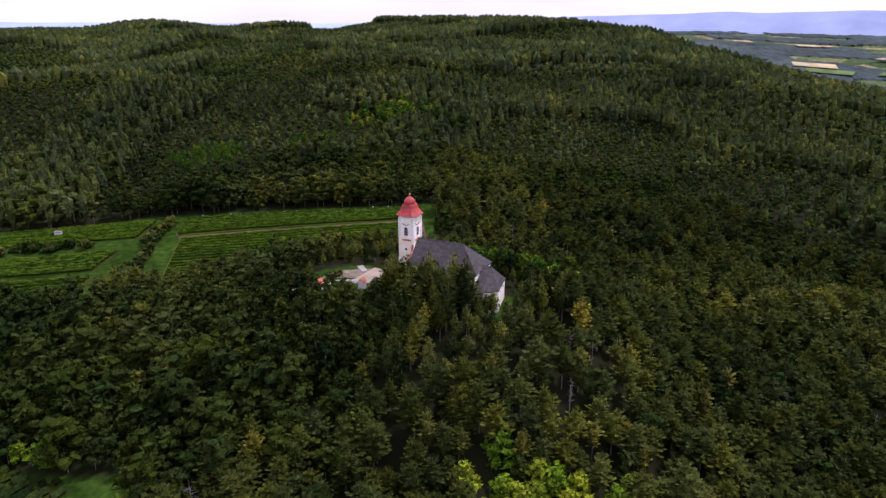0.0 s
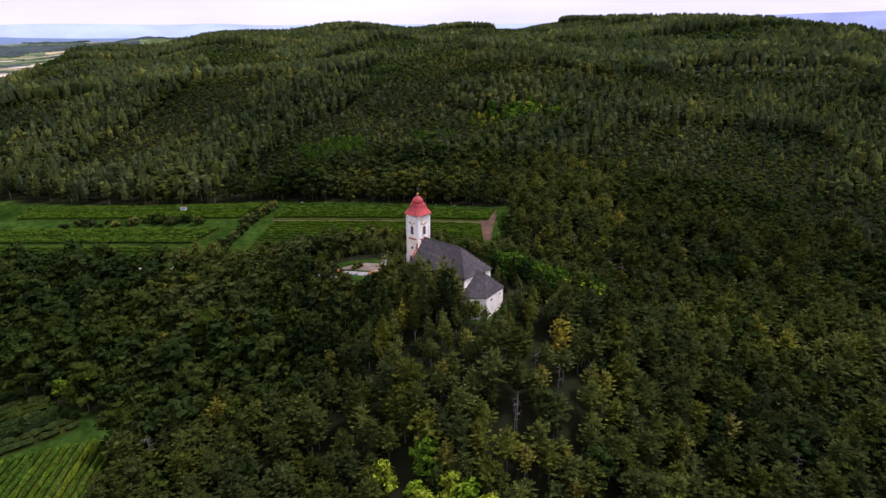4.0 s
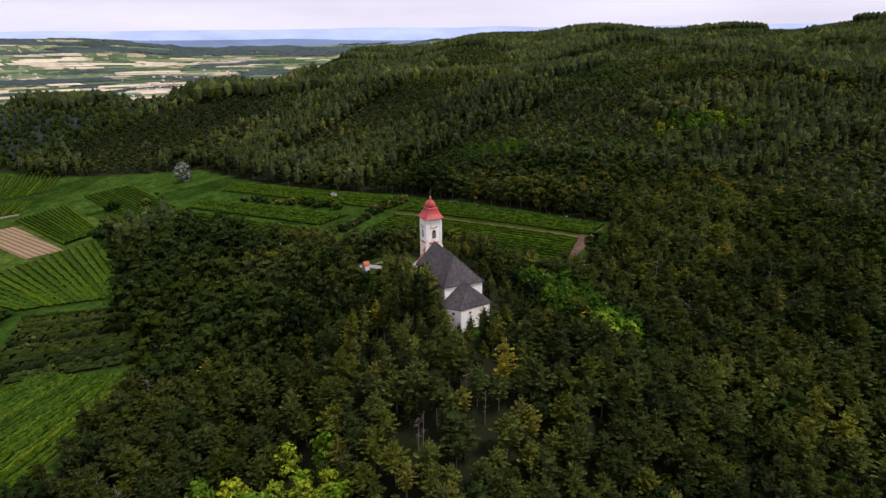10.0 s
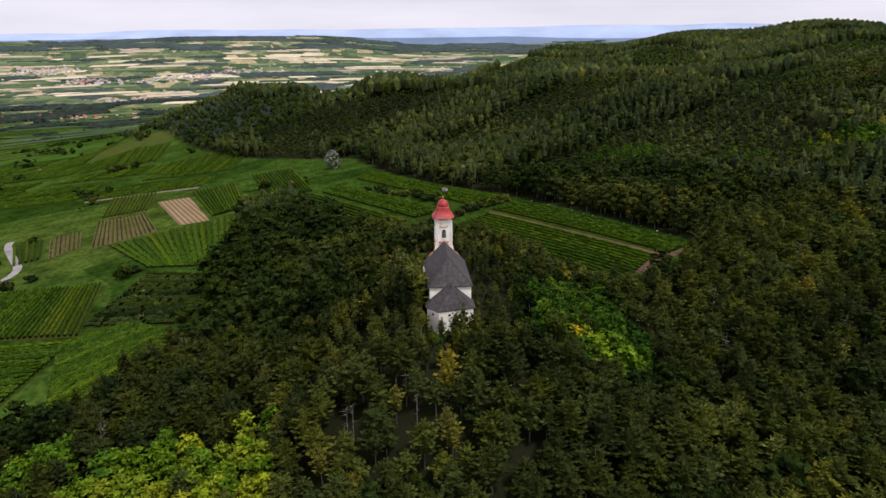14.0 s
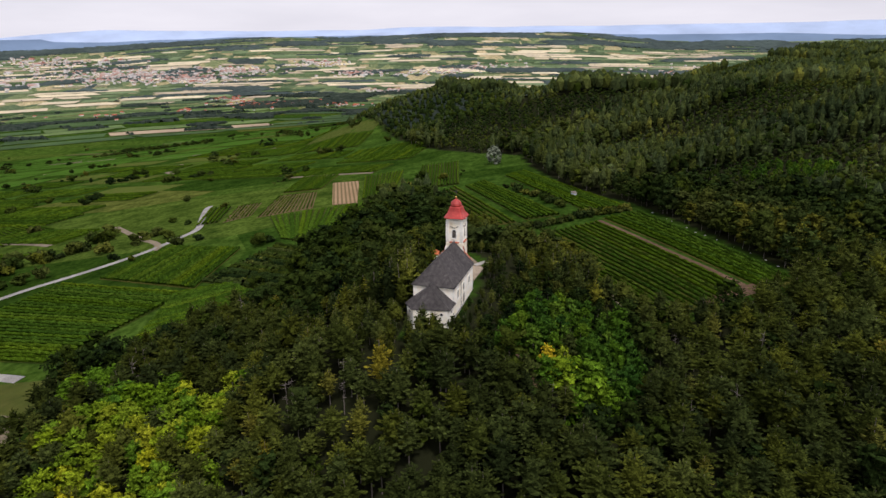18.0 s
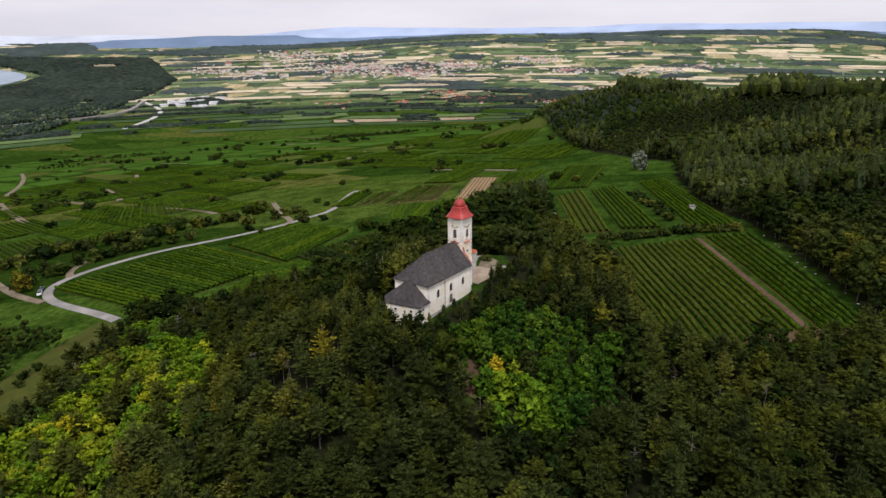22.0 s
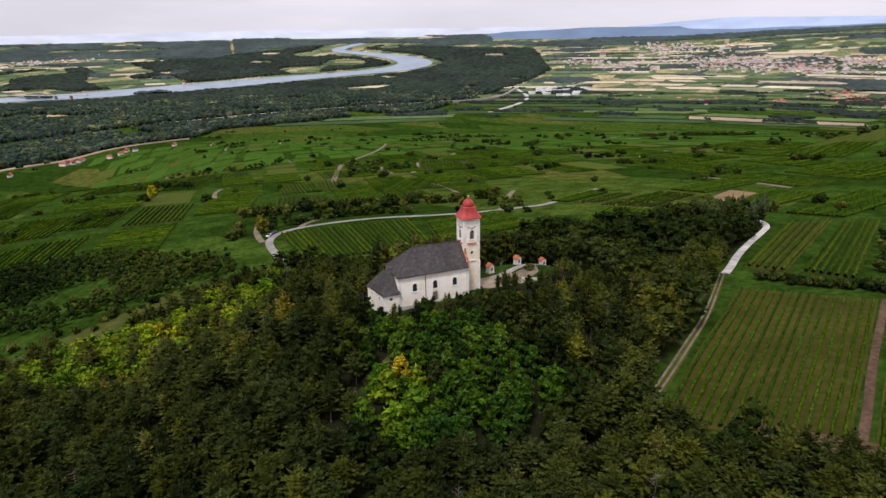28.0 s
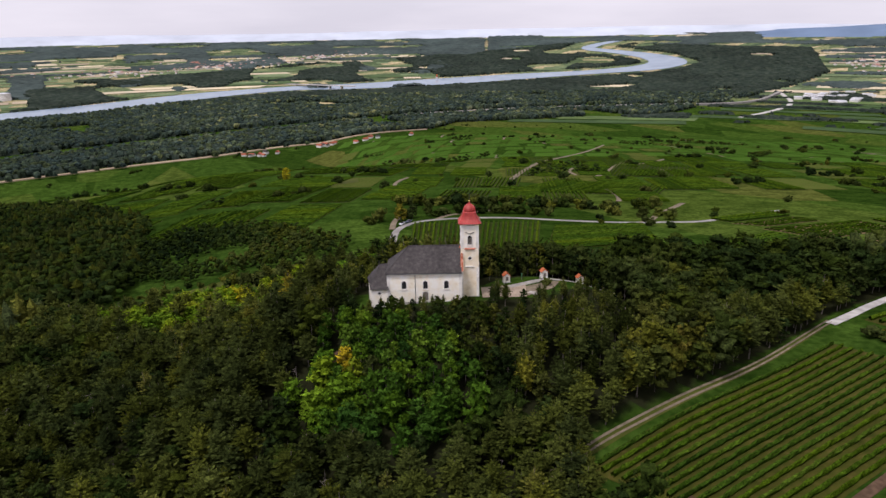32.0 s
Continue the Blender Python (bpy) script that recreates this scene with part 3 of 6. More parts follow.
def stem(h, r0, r1, bend, rng, sides=5):
    """A tapered trunk that leans a little."""
    rings = []
    lean = rng.normal(0, bend, 2)
    for k in (0.0, 0.5, 1.0):
        a = np.arange(sides) * 2 * math.pi / sides
        r = r0 + (r1 - r0) * k
        rings.append(np.c_[np.cos(a) * r + lean[0] * k * k * h, np.sin(a) * r + lean[1] * k * k * h, np.full(sides, k * h)])
    i = np.arange(sides)
    j = (i + 1) % sides
    f = [np.concatenate([np.c_[k * sides + i, k * sides + j, (k + 1) * sides + j], np.c_[k * sides + i, (k + 1) * sides + j, (k + 1) * sides + i]]) for k in (0, 1)]
    return np.concatenate(rings), np.concatenate(f)


ICO = bmesh.new()
bmesh.ops.create_icosphere(ICO, subdivisions=1, radius=1)
ICO.verts.ensure_lookup_table()
ICO_V = np.array([v.co[:] for v in ICO.verts])
ICO_F = np.array([[v.index for v in f.verts] for f in ICO.faces])
ICO.free()


def lump(c, r, rng, rough=0.25, flat=0.85):
    v = ICO_V * (1 + rng.normal(0, rough, (len(ICO_V), 1))) * r
    v[:, 2] *= flat
    return v + c, ICO_F


def tufts(c, r, count, size, rng):
    """Leaf sprays that stand out of a clump."""
    d = rng.normal(0, 1, (count, 3))
    d[:, 2] = np.abs(d[:, 2]) * 0.8 - 0.15
    d /= np.linalg.norm(d, axis=1)[:, None]
    p = c + d * r * rng.uniform(0.8, 1.25, (count, 1))
    a, b = rng.normal(0, size, (count, 3)), rng.normal(0, size, (count, 3))
    v = np.stack([p - a, p + b, p + a + d * size * 0.6, p - b], 1).reshape(-1, 3)
    k = np.arange(count) * 4
    return v, np.concatenate([np.c_[k, k + 1, k + 2], np.c_[k, k + 2, k + 3]])


def spray(base, ang, length, width, rise, roll):
    """A flat needled spray: a narrow kite that reaches out from the stem and tips up."""
    o = np.array([math.cos(ang), math.sin(ang), 0])
    q = np.array([-math.sin(ang), math.cos(ang), roll])
    m = base + o * length * 0.6 + [0, 0, rise * 0.35]
    v = np.array([base, m + q * width, base + o * length + [0, 0, rise], m - q * width])
    return v, np.array([(0, 1, 2), (0, 2, 3)])


def pine(rng, levels, per, h=10.0, wide=2.05, fine=False):
    """A slim pine: bare lower trunk, a dark core and ragged whorls of short sprays in tiers."""
    z0 = rng.uniform(0.22, 0.40)
    lean = rng.uniform(1.5, 2.6)
    out = []
    reach = lambda k: wide * (1 - np.clip(k, 0, 1) ** lean) * (0.62 + 0.5 * min(1, max(0, 2.4 * k))) + 0.22
    for k in ((0.1, 0.35, 0.6, 0.82) if fine else (0.4,)):
        out.append(lump(np.array([0, 0, h * (z0 + (0.95 - z0) * k)]), reach(k) * (0.55 if fine else 0.6), rng, 0.25, 1.1 if fine else 2.2))
    for i in range(levels):
        k = np.clip((i + rng.uniform(-0.3, 0.3)) / (levels - 1), 0, 1)
        z = h * (z0 + (0.97 - z0) * k)
        turn = rng.uniform(0, 6.28)
        for j in range(per):
            if rng.random() < 0.1:
                continue
            length = reach(k) * rng.uniform(0.65, 1.25)
            a = turn + 2 * math.pi * (j + rng.uniform(-0.45, 0.45)) / per
            o = np.array([math.cos(a), math.sin(a), 0])
            tip = rng.uniform(0.05, 0.5) - 0.25 * (1 - k)
            for f0, f1 in (((0.22, 0.72), (0.62, 1.05)) if fine else ((0.25, 1.0),)):
                w = length * (f1 - f0) * rng.uniform(0.26, 0.44)
                out.append(spray(o * length * f0 + [0, 0, z + rng.uniform(-0.2, 0.2) + tip * f0], a + rng.uniform(-0.35, 0.35), length * (f1 - f0), w, tip * 0.6 + 0.12, rng.uniform(-0.5, 0.5)))
    out.append(spray(np.array([0, 0, h * 0.93]), rng.uniform(0, 6), 0.12, 0.16, 0.9, 0.0))
    return stem(h * 0.96, 0.15, 0.04, 0.03, rng), join(out)


def broadleaf(rng, lumps, leaves, h=9.0, wide=2.0, low=0.3):
    """A round-headed tree of uneven clumps with leaf sprays and gaps."""
    out = []
    for i in range(lumps):
        a = 2.4 * i + rng.uniform(-0.4, 0.4)
        k = (i + 0.5) / lumps
        rr = wide * 0.62 * math.sin(math.pi * (0.22 + 0.74 * k)) * rng.uniform(0.7, 1.15)
        c = np.array([math.cos(a) * rr, math.sin(a) * rr, h * (low + (0.93 - low) * k)])
        r = wide * rng.uniform(0.36, 0.56) * (6.0 / max(lumps, 6)) ** 0.45
        out.append(lump(c, r * (0.76 if leaves > 5 else 0.95), rng, 0.24))
        if leaves:
            out.append(tufts(c, r, leaves, 0.19 * r + 0.07 if leaves > 5 else 0.24 * r, rng))
    return stem(h * 0.8, 0.17, 0.05, 0.03, rng), join(out)


def far_crown(rng, rings, tip, sides):
    """A plain ragged crown for trees far off."""
    v = np.array([[math.cos(a) * r, math.sin(a) * r, z] for i, (z, r) in enumerate(rings) for a in (np.arange(sides) + 0.5 * i) * 2 * math.pi / sides] + [[0, 0, tip]])
    n = len(v) - 1
    v[:n, :2] *= 1 + rng.normal(0, 0.2, (n, 1))
    v[:n, 2] += rng.normal(0, 0.45, n)
    v[n, :2] += rng.normal(0, 0.3, 2)
    f = []
    for q in range(len(rings) - 1):
        for i in range(sides):
            j = (i + 1) % sides
            f += [(q * sides + i, q * sides + j, (q + 1) * sides + i), (q * sides + j, (q + 1) * sides + j, (q + 1) * sides + i)]
    q = (len(rings) - 1) * sides
    return None, (v, np.array(f + [(q + i, q + (i + 1) % sides, n) for i in range(sides)]))


def far_pine(rng):
    return far_crown(rng, ((3.2, 1.2), (7.4, 1.5)), 10.6, 4)


def far_broad(rng):
    return far_crown(rng, ((2.6, 1.9), (6.8, 1.9)), 8.5, 4)


def bare(rng, h=8.5):
    """A dead tree: trunk and thin bare limbs."""
    out = [stem(h, 0.13, 0.02, 0.03, rng)]
    for i in range(13):
        z, a, ln = h * rng.uniform(0.35, 0.95), rng.uniform(0, 6.28), rng.uniform(0.6, 1.6)
        o = np.array([math.cos(a), math.sin(a), rng.uniform(0.0, 0.6)])
        s = np.array([-math.sin(a), math.cos(a), 0]) * 0.05
        b = np.array([0, 0, z])
        v = np.array([b - s, b + s, b + o * ln, b + [0, 0, 0.09]])
        out.append((v, np.array([(0, 1, 2), (1, 3, 2), (3, 0, 2)])))
    return join(out)


RNG = np.random.default_rng(7)
NEAR_PINES = [pine(RNG, 14, 7, wide=RNG.uniform(1.9, 2.5), fine=True) for _ in range(9)]
NEAR_BROADS = [broadleaf(RNG, 11, 11, wide=RNG.uniform(2.5, 3.2), low=0.24) for _ in range(7)]
LOW_BROADS = [broadleaf(RNG, 13, 16, 6.0, 2.2, 0.12) for _ in range(5)]
FINE_PINES = [pine(RNG, 16, 8, wide=RNG.uniform(1.8, 2.4), fine=True) for _ in range(6)]
FINE_BROADS = [broadleaf(RNG, 14, 22, wide=RNG.uniform(2.3, 2.8), low=0.14) for _ in range(5)]
MID_PINES = [pine(RNG, 6, 5, wide=2.7) for _ in range(7)]
MID_BROADS = [broadleaf(RNG, 3, 3, wide=3.3, low=0.22) for _ in range(6)]
FAR_PINES = [far_pine(RNG) for _ in range(6)]
FAR_BROADS = [far_broad(RNG) for _ in range(6)]
DEAD_TREES = [bare(RNG) for _ in range(4)]


def scatter(x0, x1, y0, y1, step, seed, keep):
    """Points on a jittered grid where keep says so."""
    rng = np.random.default_rng(seed)
    gx, gy = np.meshgrid(np.arange(x0, x1, step), np.arange(y0, y1, step))
    x, y = gx.ravel() + rng.uniform(-0.48, 0.48, gx.size) * step, gy.ravel() + rng.uniform(-0.48, 0.48, gx.size) * step
    k = keep(x, y)
    return x[k], y[k], rng


def planted(shapes, x, y, size, rng, wide=None):
    """The shapes set at the points, turned and scaled: vertices, triangles and a tone for each tree."""
    z = terrain(x, y) - 0.1
    pick = rng.integers(0, len(shapes), len(x))
    turn = rng.uniform(0, 6.28, len(x))
    tone = np.clip(0.5 * rng.random(len(x)) + 0.5 * (1.6 * value_noise(x, y, 38, 17) - 0.3) + 0.12 * (value_noise(x, y, 130, 18) - 0.5), 0.01, 0.97)
    tone = tone * np.where(((x > 38) & (y > 185) & (y < 300)) | ((x > 36) & (y < 25)) | ((x < 2) & (x > -220) & (y < 128) & (y > 40)), 0.55, 1.0)      # dark stands round the knoll's foot: shade and lens falloff put into the tone
    wide = size if wide is None else wide
    vs, fs, ts, n = [], [], [], 0
    for i, (v, f) in enumerate(shapes):
        k = np.nonzero(pick == i)[0]
        if not len(k):
            continue
        c, s = np.cos(turn[k])[:, None], np.sin(turn[k])[:, None]
        w = wide[k][:, None]
        p = np.stack([(v[:, 0] * c - v[:, 1] * s) * w + x[k][:, None], (v[:, 0] * s + v[:, 1] * c) * w + y[k][:, None], v[:, 2] * size[k][:, None] + z[k][:, None]], -1)
        vs.append(p.reshape(-1, 3))
        fs.append((f[None] + (np.arange(len(k)) * len(v))[:, None, None]).reshape(-1, 3) + n)
        ts.append(np.repeat(tone[k], len(v)))
        n += len(k) * len(v)
    return np.concatenate(vs), np.concatenate(fs), np.concatenate(ts)


def stand(name, shapes, x, y, size, rng, mat, label, category="woodland", wide=None):
    """A joined stand of trees nobody could count."""
    if len(x) == 0:
        return
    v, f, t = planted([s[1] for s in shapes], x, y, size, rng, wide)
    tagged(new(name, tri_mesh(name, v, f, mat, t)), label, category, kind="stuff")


# patches where other growth stands among the pines: x, y, radius
YELLOW_PATCHES = [(35, 173, 7), (30, 170, 5), (3, 72, 14), (18, 85, 17), (34, 84, 15), (33, 66, 13), (50, 71, 13), (66, 64, 12), (9, 94, 7), (25, 74, 14), (42, 82, 12), (14, 91, 9), (47, 58, 11), (82, 52, 10), (-12, 60, 8), (-48, 398, 14), (-14, 398, 13), (-124, 338, 22), (-70, 352, 16), (-30, 400, 16), (-520, 205, 24), (-82, 112, 5)]
GREEN_PATCHES = [(31, 176, 8), (-60, 120, 24), (-70, 150, 20), (17, 180, 13), (15, 171, 10), (25, 163, 9), (10, 186, 14), (0, 170, 9), (-120, 290, 60), (-60, 290, 50), (-30, 130, 20), (-90, 135, 30), (-130, 150, 30), (-160, 155, 24), (-330, 260, 50), (-430, 240, 60)]


LIGHT_PATCHES = [(17, 181, 11), (15, 172, 9), (26, 164, 7), (33, 176, 9)]


def near_any(x, y, patches):
    hit = np.zeros(np.shape(x), bool)
    for px, py, r in patches:
        hit |= np.hypot(x - px, y - py) < r * (0.65 + 0.7 * value_noise(x, y, 9, 5))
    return hit


def seen(x, y):
    """Leaves out what lies behind the whole flight."""
    return x < 95 + 0.62 * np.maximum(y, 0) + 0 * y


def sort_growth(x, y, rng):
    bright = near_any(x, y, YELLOW_PATCHES) & (rng.random(len(x)) < 0.9)
    green = (near_any(x, y, GREEN_PATCHES) | (value_noise(x, y, 45, 11) > np.where((x > -20) & (y < 262), 0.86, 0.62)) | (rng.random(len(x)) < np.where((x > -20) & (y < 262), np.where(x > 62, 0.26, 0.06), 0.2))) & ~bright
    return bright, green


def build_woods():
    d = lambda x, y: np.hypot(x - HILL_TOP[0], y - HILL_TOP[1])
    # the knoll round the church
    x, y, rng = scatter(-215, 200, -5, 330, 4.15, 21, lambda x, y: wooded(x, y) & (d(x, y) < 160) & (d(x, y) >= 40) & seen(x, y))
    bright, green = sort_growth(x, y, rng)
    dead = (~bright & ~green) & (rng.random(len(x)) < np.where(np.hypot(x - 27, y - 123) < 14, 0.12, 0.025))
    size = rng.uniform(0.76, 1.22, len(x)) * (0.85 + 0.35 * value_noise(x, y, 14, 13))
    low = np.where(bright, 0.62, 0.82)
    young = ~bright & ~green & ~dead & (rng.random(len(x)) < np.where(np.hypot(x - 45, y - 108) < 34, 0.13, 0.015))
    stand("young_pines", NEAR_PINES, x[young], y[young], size[young] * 0.92, rng, AUTUMN, "yellow-green young pines standing among the dark ones")
    k = ~bright & ~green & ~dead & ~young
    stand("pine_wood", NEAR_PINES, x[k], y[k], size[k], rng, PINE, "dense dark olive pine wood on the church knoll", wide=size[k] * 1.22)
    light = green & near_any(x, y, LIGHT_PATCHES)
    green = green & ~light
    big = size * np.where(x < -22, 1.0, 0.78) * rng.choice([1.0, 1.0, 1.3], len(x))
    stand("broadleaf_wood", NEAR_BROADS, x[green], y[green], big[green], rng, BROAD, "fresh green broadleaf trees among the pines", wide=big[green] * 1.2)
    stand("light_wood", LOW_BROADS, x[light], y[light], size[light] * 1.25, rng, LIGHT, "light green young broadleaf trees below the church")
    stand("locust_thicket", LOW_BROADS, x[bright], y[bright], size[bright] * 1.12, rng, BRIGHT, "bright yellow-green thicket of young locust trees", wide=size[bright] * 1.42)
    v, f, t = planted(DEAD_TREES, x[dead], y[dead], size[dead], rng)
    tagged(new("dead_trees", tri_mesh("dead_trees", v, f, DEAD)), "grey bare dead pines standing in the wood", "dead trees", kind="stuff")
    k = ~bright & ~dead & ~light
    v, f, t = planted([s[0] for s in NEAR_PINES], x[k], y[k], (size * np.where(green, 0.55, 0.95))[k], rng)
    tagged(new("tree_trunks", tri_mesh("tree_trunks", v, f, BARK)), "slim grey-brown pine trunks under the crowns", "tree trunks", kind="stuff")
    # the slopes behind the vineyards
    x, y, rng = scatter(-620, 420, -5, 620, 4.9, 22, lambda x, y: wooded(x, y) & (d(x, y) < 440) & (d(x, y) >= 160) & seen(x, y))
    bright, green = sort_growth(x, y, rng)
    tall = value_noise(x, y, 62, 14) > 0.50
    green = (green & (~tall | (rng.random(len(x)) < 0.35))) | (~tall & ~bright & (rng.random(len(x)) < 0.45))
    size = rng.uniform(0.8, 1.15, len(x)) * np.where(tall, 1.36, 0.68)
    k = ~bright & ~green
    stand("hillside_pines", MID_PINES, x[k], y[k], size[k], rng, HAZED_PINE, "dark pine forest climbing the hillside", wide=0.35 + 0.6 * size[k])
    stand("hillside_broadleaves", MID_BROADS, x[green], y[green], size[green], rng, BROAD, "green broadleaf trees along the hillside")
    glow = bright & (rng.random(len(x)) < np.where((np.hypot(x + 48, y - 398) < 24) | (np.hypot(x + 14, y - 398) < 22), 0.6, 0.05))
    pale = bright & ~glow
    stand("hillside_thicket", LOW_BROADS, x[glow], y[glow], size[glow] * 1.1, rng, BRIGHT, "bright yellow-green young trees on the hillside")
    stand("hillside_saplings", LOW_BROADS, x[pale], y[pale], size[pale] * 1.2, rng, LIGHT, "light green young trees on the hillside")
    k = ~bright & (rng.random(len(x)) < 0.28)
    v, f, t = planted([s[0] for s in MID_PINES], x[k], y[k], size[k] * 0.95, rng)
    tagged(new("hillside_trunks", tri_mesh("hillside_trunks", v, f, BARK)), "pale slim trunks at the forest edge", "tree trunks", kind="stuff")
    # the long ridge
    x, y, rng = scatter(-1320, 700, 100, 1500, 6.0, 23, lambda x, y: wooded(x, y) & (d(x, y) >= 440) & seen(x, y))
    tall = value_noise(x, y, 95, 14) > 0.5
    green = ((value_noise(x, y, 120, 12) > 0.60) & ~tall) | (rng.random(len(x)) < np.where(tall, 0.08, 0.35))
    size = rng.uniform(0.85, 1.25, len(x)) * np.where(tall, 1.42, 0.68)
    stand("ridge_pines", FAR_PINES, x[~green], y[~green], size[~green], rng, HAZED_PINE, "dark conifers covering the long ridge", wide=size[~green] * 1.65)
    stand("ridge_broadleaves", FAR_BROADS, x[green], y[green], size[green], rng, BROAD, "green broadleaf woods on the long ridge", wide=size[green] * 1.45)

    # woods that close the land behind the flight
    x, y, rng = scatter(60, 900, -5, 1500, 6.5, 31, lambda x, y: wooded(x, y) & ~seen(x, y) & (y < 420))
    size = rng.uniform(0.8, 1.2, len(x))
    g = rng.random(len(x)) < 0.4
    stand("rear_pines", FAR_PINES, x[~g], y[~g], size[~g], rng, PINE, "dark pines on the wooded slope behind the knoll", wide=size[~g] * 1.5)
    stand("rear_broadleaves", FAR_BROADS, x[g], y[g], size[g], rng, BROAD, "green broadleaf trees on the slope behind the knoll", wide=size[g] * 1.3)
    x, y, rng = scatter(200, 900, 400, 1500, 9.5, 32, lambda x, y: wooded(x, y) & ~seen(x, y) & (y >= 420))
    size = rng.uniform(0.9, 1.3, len(x))
    stand("eastern_slope_wood", FAR_BROADS, x, y, size, rng, BROAD, "broadleaf woods down the eastern side of the ridge", wide=size * 1.9)


build_woods()


def single_tree(name, shape, mat, label):
    """A tree of its own, trunk and crown."""
    (tv, tf), (cv, cf) = shape
    ob = thing(name, label, "tree", group="trees round the church")
    part("trunk", tri_mesh("trunk", tv, tf, BARK), BARK, ob)
    part("crown", tri_mesh("crown", cv, cf, mat), mat, ob)
    return ob


def build_near_trees():
    pines = [single_tree("pine_tree", s, PINE, "slim dark olive pine beside the hilltop church") for s in FINE_PINES]
    broads = [single_tree("broadleaf_tree", s, BROAD, "green round-headed tree beside the hilltop church") for s in FINE_BROADS]
    locusts = [single_tree("locust_tree", s, BRIGHT, "bright yellow-green young locust tree on the slope") for s in LOW_BROADS[:3]]
    lights = [single_tree("young_tree", s, LIGHT, "light green young tree below the church wall") for s in FINE_BROADS[:3]]
    used = set()
    d = lambda x, y: np.hypot(x - HILL_TOP[0], y - HILL_TOP[1])
    x, y, rng = scatter(-70, 60, 90, 220, 3.25, 24, lambda x, y: wooded(x, y) & (d(x, y) < 40))
    bright, green = sort_growth(x, y, rng)
    for i in range(len(x)):
        light = green[i] and near_any(x[i:i + 1], y[i:i + 1], LIGHT_PATCHES)[0]
        pool = locusts if bright[i] else lights if light else broads if green[i] else pines
        src = pool[rng.integers(0, len(pool))]
        u, v = church_uv(x[i], y[i])
        s = rng.uniform(0.78, 1.1) * (1.0 if bright[i] else 0.85 if green[i] else 1.0)
        if -26 < u < 3 and 0 < v < 16:
            s *= 0.38 if v < 11 else 0.56
        elif 2 < u < 44 and -17 < v < 6:
            s *= 0.42
        elif u > 2 and 0 < v < 18:
            s *= 0.58
        elif -20.5 < u < 1 and -19 < v < -6.8:
            s *= 1.38 if v > -13 else 1.2
        elif u >= 2 and v < -17:
            s *= 1.3
        elif u < -15 and v < 0:
            s *= 0.72
        elif u < 2 and -20 < v < 0:
            s *= 1.12
        m = pose(x[i], y[i], ground_z(x[i], y[i]) - 0.1, 0, 0, rng.uniform(0, 360)) @ Matrix.Diagonal((s, s, s, 1))
        if src in used:
            src = copy_thing(src, Matrix.Identity(4))
        used.add(src)
        src.matrix_basis = m


# ---------------------------------------------------------------- canopies seen from afar
def canopy(name, mask, r0, r1, a0, a1, da, dr, height, mat, label, seed, rough=0.5):
    """A closed, lumpy crown surface on the ground, with ragged edges, for woods that stay far off."""
    rng = np.random.default_rng(seed)
    r, a = np.arange(r0, r1, dr), np.radians(np.arange(a0, a1, da))
    rr, aa = np.meshgrid(r, a, indexing="ij")
    rr = rr + rng.uniform(-0.4, 0.4, rr.shape) * dr
    aa = aa + rng.uniform(-0.4, 0.4, rr.shape) * math.radians(da)
    x, y = HILL_TOP[0] - rr * np.sin(aa), HILL_TOP[1] + rr * np.cos(aa)
    keep = mask(x, y)
    core = keep.copy()
    core[1:-1, 1:-1] &= keep[:-2, 1:-1] & keep[2:, 1:-1] & keep[1:-1, :-2] & keep[1:-1, 2:]
    z = terrain(x, y) + np.where(core, height * rng.uniform(1 - rough, 1, x.shape) * (0.75 + 0.5 * value_noise(x, y, 60, seed)), -2.0)
    n, m = x.shape
    i, j = np.meshgrid(np.arange(n - 1), np.arange(m - 1), indexing="ij")
    k = (i * m + j)[keep[:-1, :-1] & keep[1:, :-1] & keep[:-1, 1:] & keep[1:, 1:]]
    tris = np.concatenate([np.c_[k, k + m + 1, k + m], np.c_[k, k + 1, k + m + 1]])
    use, inv = np.unique(tris, return_inverse=True)
    v = np.stack([x, y, z], -1).reshape(-1, 3)[use]
    tagged(new(name, tri_mesh(name, v, inv.reshape(-1, 3), mat)), label, "woodland", kind="stuff")


RIVER = [(1700, -1900), (900, -2330), (435, -2475), (170, -2560), (-215, -2765), (-645, -2835), (-940, -2740), (-1397, -2655), (-1800, -2570), (-2150, -2445),
         (-2450, -2350), (-2640, -2400), (-2690, -2600), (-2640, -2860), (-2560, -3050), (-2700, -3110), (-2900, -3110)]
RIVER_HALF = [110, 110, 108, 118, 85, 50, 78, 95, 80, 50, 80, 105, 75, 45, 45, 35, 20]
MOTORWAY = [(400, -1500), (-300, -1700), (-800, -1760), (-1184, -1710), (-1480, -1609), (-1689, -1504), (-1992, -1356), (-2317, -1492)]
RAILWAY = [(300, -1225), (14, -1282), (-111, -1292), (-271, -1346), (-351, -1352), (-442, -1345), (-604, -1347), (-693, -1350)]
FLOOD = [(900, -900), (300, -1200), (14, -1262), (-111, -1270), (-271, -1326), (-442, -1330), (-693, -1335), (-870, -1500), (-1206, -1430), (-1514, -1310), (-2015, -1470), (-2500, -1560), (-2876, -1660),
         (-3400, -2120), (-2760, -3200), (-2400, -3300), (-1000, -3500), (600, -3300), (1300, -2400)]


WEST_WOOD = [(161, -334), (98, -295), (56, -150), (60, -92), (64, -30), (75, 27), (110, 19), (200, -5), (240, -150)]
SCRUB = [(36, -94), (-8, -53), (-26, 5), (-16, 30), (37, 22), (64, 2), (95, -30), (70, -90)]


